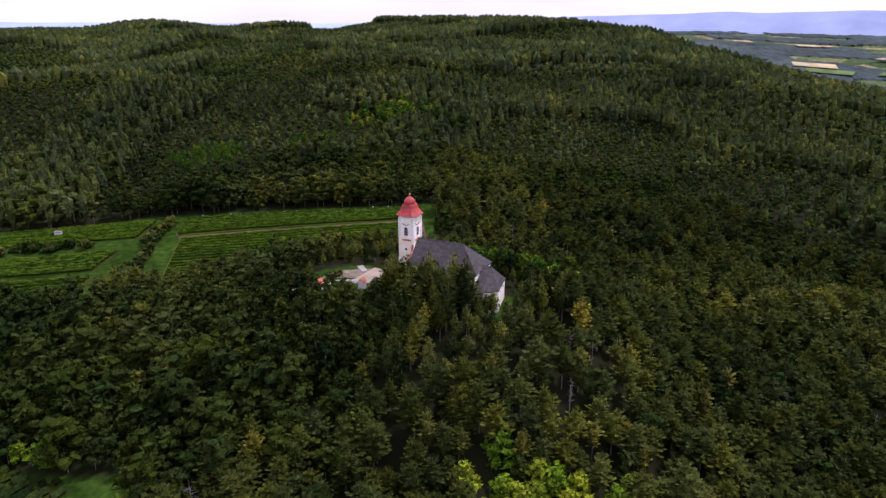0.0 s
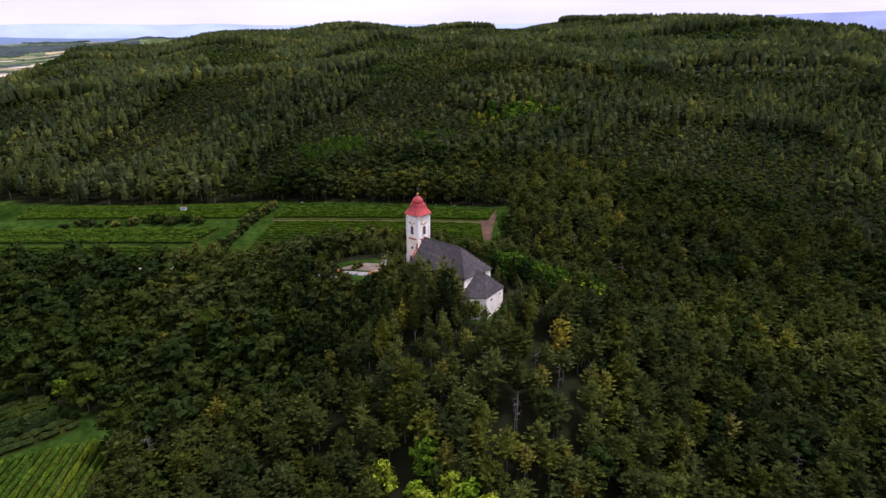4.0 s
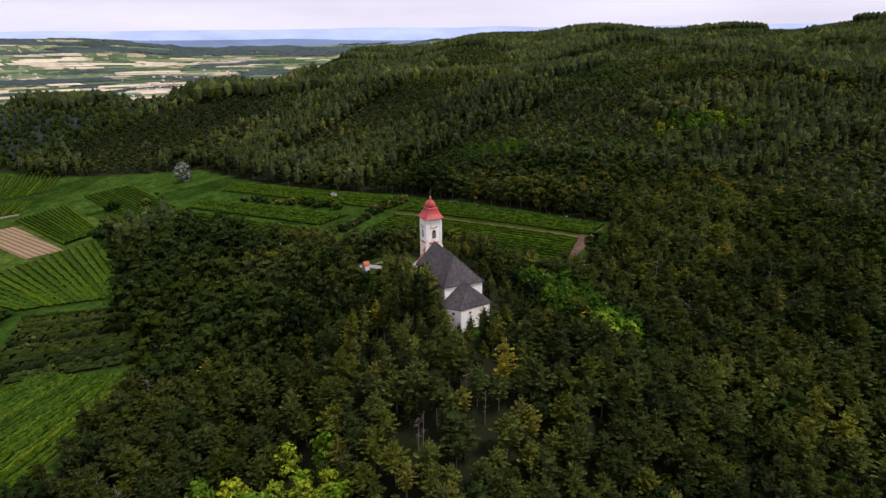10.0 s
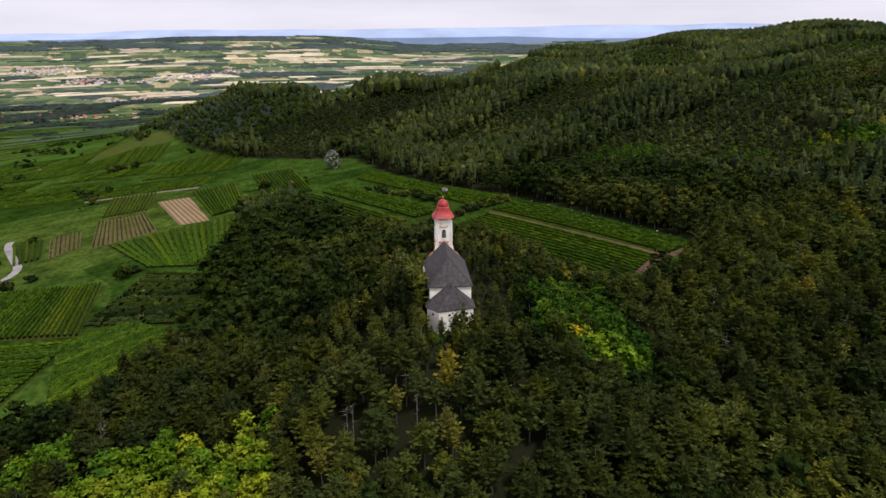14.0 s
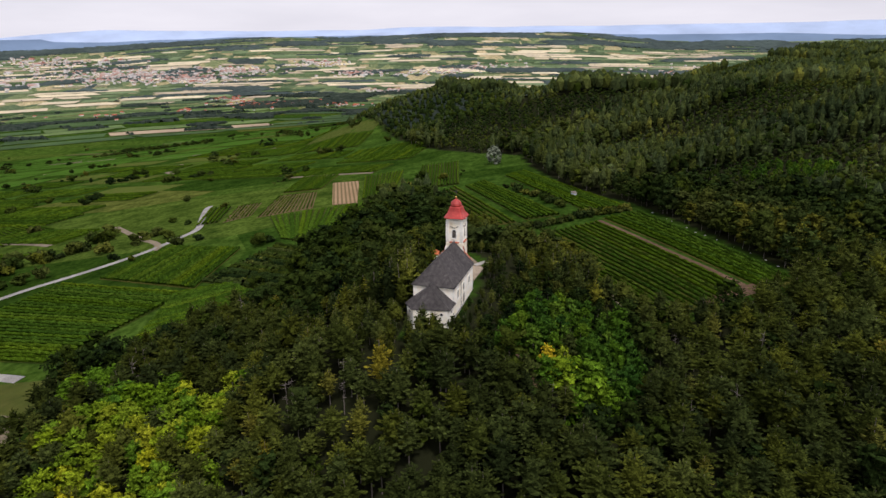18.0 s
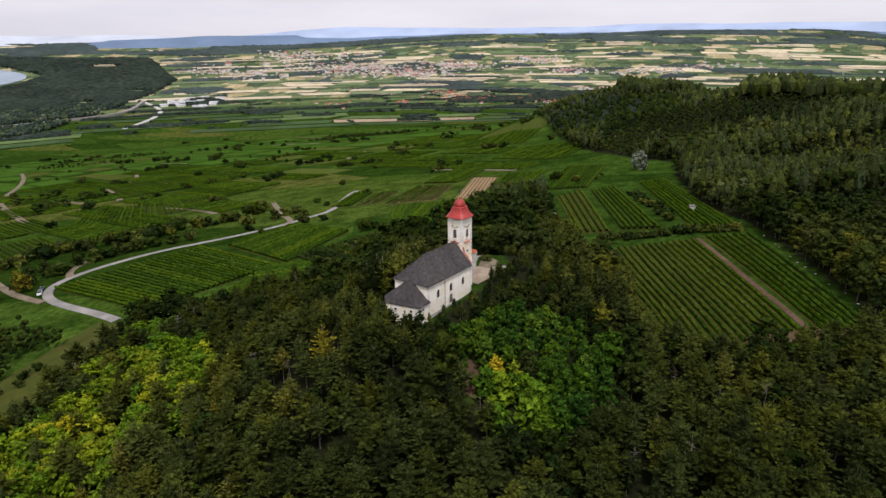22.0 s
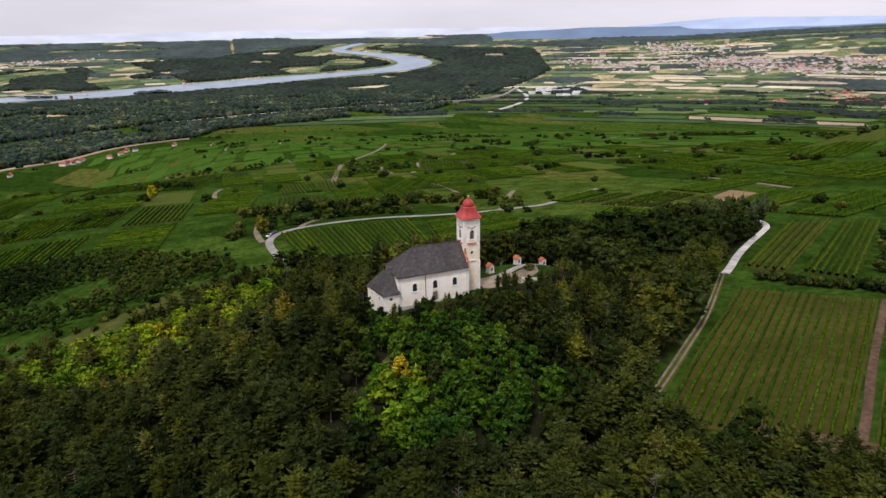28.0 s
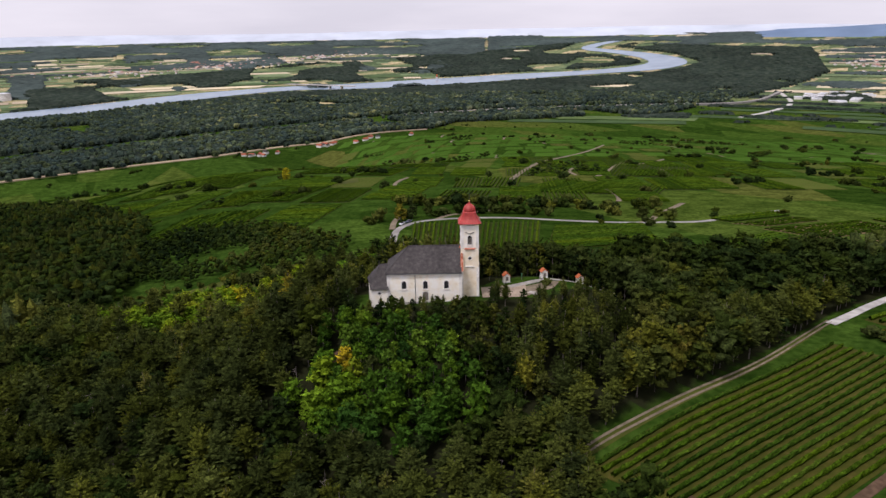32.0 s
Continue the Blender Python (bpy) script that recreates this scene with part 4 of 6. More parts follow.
def flood_wood(x, y):
    d = line_distance(x, y, RIVER)
    north = inside([(1700, -1900), (900, -2330), (170, -2560), (-645, -2835), (-1397, -2655), (-2150, -2445), (-2690, -2600), (-2700, -3110), (-2400, -4000), (1700, -4000)], x, y)
    open_land = value_noise(x, y, 170, 31) > np.where(north, 0.50, 0.86)
    return inside(FLOOD, x, y) & (d > 120) & ~open_land & (line_distance(x, y, MOTORWAY) > 48) & (line_distance(x, y, RAILWAY) > 16)


canopy("riverside_woods", flood_wood, 1150, 4300, 75, 205, 0.27, 11, 13, CANOPY, "dark green floodplain forest along the river", 41)
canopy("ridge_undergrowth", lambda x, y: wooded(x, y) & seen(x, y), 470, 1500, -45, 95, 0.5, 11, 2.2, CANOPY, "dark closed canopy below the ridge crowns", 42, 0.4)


# ---------------------------------------------------------------- river, roads and tracks
def build_river():
    p, w = np.array(RIVER, float), np.array(RIVER_HALF, float)
    s = np.linspace(0, len(p) - 1, 120)
    px, py, pw = (np.interp(s, np.arange(len(p)), q) for q in (p[:, 0], p[:, 1], w))
    ker = np.ones(7) / 7
    px[3:-3], py[3:-3], pw[3:-3] = np.convolve(px, ker, "valid"), np.convolve(py, ker, "valid"), np.convolve(pw, ker, "valid")
    t = np.gradient(np.c_[px, py], axis=0)
    t /= np.linalg.norm(t, axis=1)[:, None]
    v = np.concatenate([np.c_[px - t[:, 1] * pw * o, py + t[:, 0] * pw * o, terrain(px - t[:, 1] * pw * o, py + t[:, 0] * pw * o) + 2.2] for o in np.linspace(-1, 1, 7)])
    k = np.arange(119)
    f = np.concatenate([np.concatenate([np.c_[r * 120 + k, r * 120 + k + 1, (r + 1) * 120 + k + 1], np.c_[r * 120 + k, (r + 1) * 120 + k + 1, (r + 1) * 120 + k]]) for r in range(6)])
    tagged(new("river", tri_mesh("river", v, f, WATER, smooth=True)), "broad pale grey-blue river winding through floodplain woods", "river", kind="structure")


build_river()
x, y, rng = scatter(-2700, 900, -2700, -1000, 16, 29, lambda x, y: flood_wood(x, y) & (np.hypot(x + 8, y - 155) < 2750))
size = rng.uniform(1.5, 2.3, len(x))
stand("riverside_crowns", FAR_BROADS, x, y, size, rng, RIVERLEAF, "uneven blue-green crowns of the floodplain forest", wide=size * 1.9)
strip("railway_embankment", RAILWAY, 13, STUBBLE, "bare tan railway embankment along the floodplain forest", 2.0, "railway")
strip("road", [(-34, 34), (-40, 23), (-51, -2), (-60, -16), (-72, -25), (-85, -27), (-104, -22), (-127, -9), (-145, 13), (-168, 33), (-191, 43), (-205, 50), (-233, 46), (-266, 42), (-278, 43)], 3.6, ASPHALT, "narrow pale asphalt lane looping below the vineyards")
strip("field_track", [(-168, 38), (-185, 34), (-200, 22), (-225, 8), (-251, -7)], 3.4, DIRT, "sandy field track branching off the lane")
strip("hill_road", [(-205, 166), (-198, 171), (-190, 174), (-180, 175.4), (-162, 177), (-144, 179), (-130, 181), (-115, 184), (-105, 185.5)], 2.6, CONCRETE, "pale concrete lane ending at the wood")
for side in (-0.62, 0.62):
    strip("wheel_rut", [(-107, 184 + side), (-90, 188.3 + side), (-60, 195.8 + side), (-39, 199.8 + side), (-22, 202.6 + side), (-8, 204 + side), (4, 206.5 + side)], 0.5, DIRT, "pale gravel wheel rut along the wood's edge", edge=0.12)
strip("field_margin", [(-100, 186), (-60, 196), (-22, 203), (4, 206.5)], 2.0, DRY_GRASS, "dry grass margin between the wheel ruts", 0.06)
strip("vineyard_path", [(-99, 231), (-80, 233), (-50, 236), (-20, 240), (-8, 241)], 1.7, EARTH, "brown earth path between the vineyard plots")
strip("slope_track", [(-86, -27), (-100, -38), (-130, -40)], 3.0, DIRT, "dry earth track beside the lane")
strip("motorway", MOTORWAY[2:], 15, ASPHALT, "pale motorway on an embankment through the woods", 7.0)
strip("valley_road", [(-2317, -1492), (-2150, -1300), (-1900, -1180), (-1650, -1120)], 16, CONCRETE, "light road to the industrial estate", 2.0)


# ---------------------------------------------------------------- vineyards with real rows
def vineyard(name, a, b, c, d, label, spacing=2.1, soil=None, height=1.3, mat=None, gap=0.0, coarse=False, slim=0.8):
    """A plot with planted rows from the side ab to the side dc."""
    a, b, c, d = (np.array(p, float) for p in (a, b, c, d))
    ob = thing(name, label, "vineyard", group="vineyards below the church", kind="structure")
    v, f = drape((a, b, c, d), 12, 12, 0.10)
    part("soil", tri_mesh("soil", v, f, soil or GRASS), soil or GRASS, ob)
    rng = np.random.default_rng(int(abs(a[0] * 7 + a[1] * 13)))
    n = max(2, int(np.hypot(*(b - a)) / spacing))
    for i in range(n):
        s = (i + 0.5) / n
        p, q = a + (b - a) * s, d + (c - d) * s
        m = max(4, int(np.hypot(*(q - p)) / (2.4 if coarse else 1.3)))
        k = np.linspace(0.01, 0.99, m + 1)[:, None]
        line = p + (q - p) * k
        t = (q - p) / np.hypot(*(q - p))
        nrm = np.array([-t[1], t[0]])
        rows, lie = [], terrain(line[:, 0], line[:, 1])
        section = ((-0.55, 0.2), (-0.4, height), (0.4, height), (0.55, 0.2)) if coarse else ((-0.4, 0.15), (-0.68, 0.8), (-0.3, height), (0.32, height), (0.68, 0.8), (0.4, 0.15))
        for o, h in section:
            off = o * slim * rng.uniform(0.65, 1.35, (m + 1, 1))
            e = line + nrm * off
            rows.append(np.c_[e, lie + h * rng.uniform(0.72, 1.2, m + 1)])
        w = np.concatenate(rows)
        j = np.arange(m)
        live = rng.random(m) >= gap
        j = j[live]
        g = np.concatenate([np.concatenate([np.c_[r * (m + 1) + j, r * (m + 1) + j + 1, (r + 1) * (m + 1) + j + 1],
                                            np.c_[r * (m + 1) + j, (r + 1) * (m + 1) + j + 1, (r + 1) * (m + 1) + j]]) for r in range(len(section) - 1)])
        part("vine_row", tri_mesh("vine_row", w, g, mat or VINE, np.full(len(w), rng.uniform(0, 0.9))), VINE, ob)
    return ob


vineyard("vineyard", (-92, 194), (-98, 229.5), (-12, 239), (-2, 208.5), "leafy vineyard rows on a grassy plot beside the wood", spacing=2.2, soil=ROW_SOIL, height=1.15, slim=0.5)
vineyard("vineyard", (-116, 188), (-116, 201), (-222, 193), (-204, 179), "vineyard rows beside the pale lane", spacing=2.2, soil=ROW_SOIL, slim=0.8)
vineyard("vineyard", (-101, 233), (-103, 250), (-10, 255), (-10, 243), "green vineyard rows below the forest edge", spacing=2.2, soil=ROW_SOIL, slim=0.6)
vineyard("vineyard", (-118, 205), (-116, 221), (-226, 211), (-216, 197), "green vineyard rows beyond a hedge")
vineyard("vineyard", (-114, 232), (-113, 249), (-240, 239), (-232, 225), "green vineyard rows along the forest edge")
vineyard("vineyard", (-41, 40), (-88, 69), (-131, 9), (-70, -22), "large vineyard inside the lane's loop", spacing=2.1)
vineyard("vineyard", (-92, 70), (-129, 24), (-172, 42), (-146, 80), "vineyard rows between meadow and lane", spacing=2.1, soil=ROW_SOIL, slim=0.6)
vineyard("vineyard", (-72, 104), (-112, 121), (-143, 97), (-100, 71), "old bushy overgrown vineyard below the wood", spacing=2.6, height=1.4, mat=BROAD, slim=1.5, gap=0.12)
vineyard("vineyard", (-42, 60), (-90, 64), (-92, 84), (-60, 104), "neat vineyard rows below the wood's corner", spacing=2.2, soil=ROW_SOIL, slim=0.8)
vineyard("vineyard", (-214, 79), (-218, 110), (-274, 111), (-280, 86), "young vineyard on bare brown soil", soil=BROWN_SOIL, height=0.6, gap=0.25, slim=0.5)
vineyard("vineyard", (-214, 61), (-223, 75), (-263, 77), (-263, 62), "small young vineyard on bare brown soil", soil=BROWN_SOIL, height=0.6, gap=0.25, slim=0.5)
vineyard("vineyard", (-288, 88), (-281, 113), (-348, 128), (-353, 99), "green vineyard rows behind the ploughed plot", soil=ROW_SOIL, slim=0.7)
vineyard("vineyard", (-215, 46), (-217, 58), (-264, 59), (-268, 44), "vineyard rows beside the lane")
vineyard("vineyard", (-309, 143), (-313, 172), (-223, 156), (-221, 138), "vineyard rows beyond the ploughed plot")
vineyard("vineyard", (-325, 186), (-318, 213), (-226, 196), (-227, 171), "vineyard rows near the silver willow")
parcel("ploughed_field", [(-302, 121), (-294, 139), (-214, 135), (-219, 121)], ROWS_BARE, "bare reddish-brown ploughed plot with furrows")
vineyard("vineyard", (-122, 126), (-152, 98), (-212, 86), (-214, 150), "smooth dense vineyard slope below the wood", spacing=2.2, height=0.7, slim=1.5)
parcel("bare_headland", [(-15, 249), (-11, 224), (-6, 226), (-9, 250)], EARTH, "bare brown headland at the vineyard's end", "field", 0.16, 3.0)
parcel("grass_strip", [(-33, 28), (-30, 46), (72, 46), (68, 24)], DRY_GRASS, "mown olive-green grass strip below the wood", "meadow", 0.12)


def slope_parcels():
    """Vineyard plots over the wide slope, each with its rows along its length."""
    rng = np.random.default_rng(51)
    down, side = np.array([-0.54, -0.84]), np.array([-0.84, 0.54])
    for i in range(-1, 14):
        for j in range(-15, 40):
            w, h = 92.0, 40.0
            o = np.array([-60, -60]) + down * (i * w + rng.uniform(-12, 12)) + side * (j * h + rng.uniform(-10, 10))
            r = math.hypot(o[0] - HILL_TOP[0], o[1] - HILL_TOP[1])
            if ground_z(*o) < -196 or r > 1750 or o[0] > 330 or o[1] > 170:
                continue
            if o[0] > -330 and o[1] > -45 + 0.0 * o[0]:
                continue
            near_line = line_distance(np.array([o[0]]), np.array([o[1]]), [(-36, 30), (-60, -16), (-104, -22), (-168, 33), (-266, 42), (-330, 30)])[0]
            if near_line < 48 or inside(HILLS, np.array([o[0]]), np.array([o[1]]))[0] or inside(FLOOD, np.array([o[0]]), np.array([o[1]]))[0]:
                continue
            tilt = rng.uniform(-0.07, 0.07)
            d2 = down * math.cos(tilt) + side * math.sin(tilt)
            s2 = side * math.cos(tilt) - down * math.sin(tilt)
            hw, hh = w * rng.uniform(0.38, 0.46), h * rng.uniform(0.36, 0.45)
            q = [o - d2 * hw - s2 * hh, o + d2 * hw - s2 * hh, o + d2 * hw + s2 * hh, o - d2 * hw + s2 * hh]
            if rng.random() < 0.5:
                q = q[1:] + q[:1]
            if rng.random() < 0.16:
                e0, e1 = q[0] - s2 * 2.5, q[1] - s2 * 2.5
                bend = s2 * rng.uniform(-5, 5)
                strip("plot_track", [e0, e0 * 0.65 + e1 * 0.35 + bend, e0 * 0.3 + e1 * 0.7 + bend, e1], rng.uniform(2.5, 4.5), DIRT, "tan earth track between vineyard plots", 0.35)
            pick = rng.random()
            mat, label = (ROWS_GREEN, "green vineyard plot on the wide slope") if pick < 0.91 else (ROWS_YOUNG, "paler young vineyard plot on the wide slope") if pick < 0.992 else (DRY_GRASS, "dry fallow plot on the wide slope")
            if r < 720 and mat is ROWS_GREEN:
                vineyard("vineyard", q[0], q[1], q[2], q[3], "vineyard rows on the open slope below the hill", 3.0, coarse=True)
                continue
            parcel("vineyard_plot", q, mat, label, "vineyard", 0.15 + r * 0.0003, 10, "vineyard plots on the slope")


slope_parcels()


# heights and open farmland of the plain on a coarse grid, for the many small things far off
CELL = 25.0
GRID_X, GRID_Y = np.meshgrid(np.arange(-4800, 1500, CELL), np.arange(-4700, 3600, CELL), indexing="ij")
GRID_Z = terrain(GRID_X, GRID_Y)
GRID_OPEN = ~flood_wood(GRID_X, GRID_Y) & (line_distance(GRID_X, GRID_Y, RIVER) > 150) & ~inside(HILLS, GRID_X, GRID_Y) & (GRID_Z < 90)
GRID_FLOOD = inside(FLOOD, GRID_X, GRID_Y)


def far_z(x, y):
    u, v = np.clip((x + 4800) / CELL, 0, GRID_X.shape[0] - 1.01), np.clip((y + 4700) / CELL, 0, GRID_X.shape[1] - 1.01)
    i, j = np.floor(u).astype(int), np.floor(v).astype(int)
    f, g = u - i, v - j
    return (GRID_Z[i, j] * (1 - f) + GRID_Z[i + 1, j] * f) * (1 - g) + (GRID_Z[i, j + 1] * (1 - f) + GRID_Z[i + 1, j + 1] * f) * g


def on_grid(grid, x, y):
    return bool(grid[int(np.clip(round((x + 4800) / CELL), 0, grid.shape[0] - 1)), int(np.clip(round((y + 4700) / CELL), 0, grid.shape[1] - 1))])


def plain_fields():
    """Near fields on the plain, each a thing; those farther off, too many to count, in one sheet of thin strips."""
    rng = np.random.default_rng(52)
    kinds = [(GRAIN, "ripe golden grain field on the plain"), (STUBBLE, "tan stubble field on the plain"), (CROP, "light green crop field on the plain"), (CROP_DARK, "dark green crop field on the plain")]
    vs, tone, n = [], [], 0
    r = 1900.0
    while r < 4560:
        shrink = float(np.interp(r, (2500, 4000, 4560), (1.0, 0.6, 0.34)))
        deep = float(np.interp(r, (1900, 2500, 3200, 4000, 4560), (95, 85, 54, 32, 20)))
        wide = 360 * shrink
        yaw = 44.0 + rng.uniform(0, 3)
        while yaw < 206:
            turn = math.degrees(wide / r) * rng.uniform(0.55, 1.5)
            mid = radians(yaw + turn / 2)
            out, side = np.array([-math.sin(mid), math.cos(mid)]), np.array([-math.cos(mid), -math.sin(mid)])
            yaw += turn
            o = np.array(HILL_TOP) + out * (r + deep * rng.uniform(-0.2, 0.2))
            if not on_grid(GRID_OPEN, *o) or (far_z(*o) > -185 and r < 2400) or rng.random() < (0.3 if r < 4000 else 0.68):
                continue
            half = r * radians(turn) / 2 * 0.97
            skew = rng.uniform(-0.7, 0.7)
            # sunlit band put into crop colours: more ripe fields from 2750 to 4050
            ripe = (0.0, 0.03, 0.37, 0.60) if r < 2750 else (0.24, 0.17, 0.31, 0.28) if r < 4050 else (0.09, 0.07, 0.36, 0.48)
            if on_grid(GRID_FLOOD, *o):
                ripe = (0.2, 0.1, 0.4, 0.3)
            if r < 2750:
                lx, ly = side * half + out * deep * 0.25 * skew, out * deep * rng.uniform(0.3, 0.46) + side * deep * 0.6 * skew
                mat, label = kinds[rng.choice(4, p=ripe)]
                parcel("plain_field", [o - lx - ly, o + lx - ly, o + lx + ly, o - lx + ly], mat, label, "field", 1.6, 60, "fields on the plain")
                continue
            m = rng.choice((1, 1, 1, 2, 3))
            across = rng.random() < 0.3
            for k in range(m):
                c0, c1 = (2 * k / m - 1), (2 * (k + 1) / m - 1) - 0.06
                if across:
                    c = [(-1, c0), (1, c0), (1, c1), (-1, c1)]
                else:
                    c = [(c0, -0.9), (c1, -0.9), (c1, 0.9), (c0, 0.9)]
                p = np.array([o + side * (half * u + deep * 0.6 * skew * v) + out * deep * 0.5 * v for u, v in c])
                vs.append(np.c_[p, far_z(p[:, 0], p[:, 1]) + 2.2])
                kind = rng.choice(4, p=ripe)
                tone += [(0.86, 0.66, 0.38, 0.12)[kind] + rng.uniform(-0.1, 0.1)] * 4
                n += 1
        r += deep * 1.04
    k = np.arange(n) * 4
    tris = np.concatenate([np.c_[k, k + 1, k + 2], np.c_[k, k + 2, k + 3]])[:, ::-1]
    tagged(new("far_fields", tri_mesh("far_fields", np.concatenate(vs), tris, FAR_FIELDS, tone)), "thin strips of ripe grain, stubble and green crops on the far plain", "fields", kind="stuff")


plain_fields()


# grove, scrub and hedges beyond the knoll
def build_scrub():
    x, y, rng = scatter(40, 260, -340, 30, 4.4, 25, lambda x, y: inside(WEST_WOOD, x, y))
    size = rng.uniform(0.85, 1.25, len(x))
    k = rng.random(len(x)) < 0.35
    stand("west_grove", MID_PINES, x[k], y[k], size[k], rng, PINE, "dark pines in the grove on the far shoulder of the hill")
    stand("west_grove", MID_BROADS, x[~k], y[~k], size[~k], rng, BROAD, "dark broadleaf grove on the far shoulder of the hill")
    x, y, rng = scatter(-40, 140, -120, 45, 3.4, 26, lambda x, y: inside(SCRUB, x, y) & (value_noise(x + 0.7 * y, y * 0.4 - x * 0.3, 16, 27) > 0.26))
    size = rng.uniform(0.45, 0.95, len(x))
    stand("scrub", MID_BROADS, x, y, size * 0.85, rng, BROAD, "dense dark green scrub on abandoned terraces", "scrub")
    x, y, rng = scatter(-1700, 300, -1250, 200, 5.5, 28, lambda x, y: (np.abs(value_noise(x + 0.5 * y, y - 0.5 * x, 190, 29) - 0.5) < 0.017) & (value_noise(x, y, 75, 30) > 0.56)
                        & ~inside(HILLS, x, y) & ~inside(KNOLL, x, y) & (np.hypot(x + 8, y - 155) > 330) & (terrain(x, y) > -190))
    size = rng.uniform(0.3, 0.95, len(x))
    stand("hedgerow", MID_BROADS, x, y, size, rng, BROAD, "dark hedgerows and bushes between vineyard plots", "hedge", wide=size * 1.6)


build_scrub()


def plain_wood(x, y):
    far = np.hypot(x + 8, y - 155)
    turn = np.arctan2(x + 8, y - 155) * 3000 + 20000
    belts = value_noise(turn, far * 3.2, 240, 33)
    return (far > 1950) & ~inside(FLOOD, x, y) & ((belts > np.where(far > 4100, 0.36, np.where(far > 3400, 0.62, 0.66))) | ((np.abs(belts - 0.42) < 0.035) & (value_noise(turn, far, 190, 34) > 0.45)))


canopy("plain_copses", lambda x, y: plain_wood(x, y) & (np.hypot(x + 8, y - 155) < 2900), 1900, 2900, 40, 150, 0.22, 9, 9, CANOPY, "dark green copses and tree lines at the foot of the slopes", 46)
canopy("plain_woods", plain_wood, 2890, 4640, 40, 150, 0.25, 11, 8, HAZED_CANOPY, "dark tree belts and copses across the plain", 43)
canopy("far_bank_woods", lambda x, y: plain_wood(x, y) | (value_noise(x, y, 200, 35) > 0.62), 3000, 4500, 150, 205, 0.3, 14, 10, HAZED_CANOPY, "dark copses beyond the river", 44)
strip("slope_lane", [(-235, -185), (-300, -262), (-368, -337), (-430, -385), (-492, -429), (-600, -520), (-697, -614)], 5.0, DIRT, "pale winding farm lane across the vineyards", 0.5)
strip("plot_track", [(-309, -164), (-360, -205), (-414, -258), (-471, -302)], 4.5, DIRT, "tan earth track between vineyard plots", 0.5)
strip("plot_track", [(-414, -258), (-470, -262), (-540, -310)], 4.0, DIRT, "tan earth track between vineyard plots", 0.5)
strip("plot_track", [(-84, -63), (-72, -46), (-63, -32), (-54, -12)], 3.0, DIRT, "dry earth track beside the lane", 0.3)
strip("plot_track", [(-590, -43), (-560, -70), (-540, -50), (-500, -30)], 5.0, DIRT, "tan earth track between vineyard plots", 0.5)
vineyard("vineyard", (-330, -175), (-370, -120), (-468, -206), (-452, -296), "striped vineyard rows beside an earth track", 3.2)
vineyard("vineyard", (-185, -112), (-265, -42), (-316, -84), (-266, -160), "striped vineyard rows on the open slope", 3.2)
parcel("fallow_plot", [(-74, -237), (-122, -264), (-112, -232), (-68, -208)], DRY_GRASS, "dry fallow plot with brown soil", "field", 0.4)


def feed_sacks():
    """Pale wrapped bales along the forest edge."""
    rng = np.random.default_rng(91)
    first = None
    for k in range(11):
        t = k / 10
        x, y = -96 + 74 * t + rng.uniform(-3.5, 3.5), 252.8 + 4.5 * t + rng.uniform(-0.8, 0.8)
        sz = rng.uniform(0.4, 0.75)
        m = pose(x, y, ground_z(x, y), 0, 0, rng.uniform(0, 180)) @ Matrix.Diagonal((sz * 1.4, sz, sz * 0.6, 1))
        if first is None:
            first = new("wrapped_bale", bm_mesh("wrapped_bale", lathe(bmesh.new(), [(0.35, -0.1), (0.5, 0.0), (0.55, 0.35), (0.45, 0.62), (0.2, 0.7)], 10), CONCRETE))
            tagged(first, "pale wrapped bale at the forest edge", "bale", "bales along the forest edge")
            first.matrix_basis = m
        else:
            copy_thing(first, m)


feed_sacks()
parcel("rubble_patch", [(-14, 38), (-11, 44), (2, 47), (1, 42)], DIRT, "pale rubble patch on the mown strip", "rubble", 0.2, 3.0)


def eastern_wood(x, y):
    far = np.hypot(x + 8, y - 155)
    turn = np.arctan2(x + 8, y - 155) * 3000 + 20000
    return ~inside(HILLS, x, y) & ((value_noise(turn, far * 2.0, 260, 36) > 0.40) | (far < 1700)) & (y > 300)


canopy("eastern_woods", eastern_wood, 1300, 4500, -48, 46, 0.35, 16, 11, HAZED_CANOPY, "dim green woods on the hills behind the ridge", 45)


def eastern_fields():
    """Small fields in the valley behind the ridge."""
    rng = np.random.default_rng(57)
    for k in range(46):
        yaw, r = rng.uniform(-44, -18), rng.uniform(2100, 3900)
        mat, label = ((GRAIN, "small ripe grain field in the eastern valley"), (CROP, "light green field in the eastern valley"), (STUBBLE, "tan stubble field in the eastern valley"))[rng.choice(3, p=(0.3, 0.5, 0.2))]
        if k < 3:
            yaw, r, mat, label = (-25.4 - 1.6 * k, 3060 - 60 * k, GRAIN, "small ripe grain field in the eastern valley")
        out = np.array([-math.sin(radians(yaw)), math.cos(radians(yaw))])
        side = np.array([-out[1], out[0]])
        o = np.array(HILL_TOP) + out * r
        lx, ly = side * rng.uniform(35, 95), out * rng.uniform(18, 42) + side * rng.uniform(-15, 15)
        parcel("valley_field", [o - lx - ly, o + lx - ly, o + lx + ly, o - lx + ly], mat, label, "field", 14.0, 40, "fields in the eastern valley")


eastern_fields()
parcel("bare_gully", [(24.5, 161.2), (25.6, 164.4), (33.8, 164.1), (33.2, 161.0)], EARTH, "reddish bare soil gully below the church wall", "gully", 0.15, 2.0)


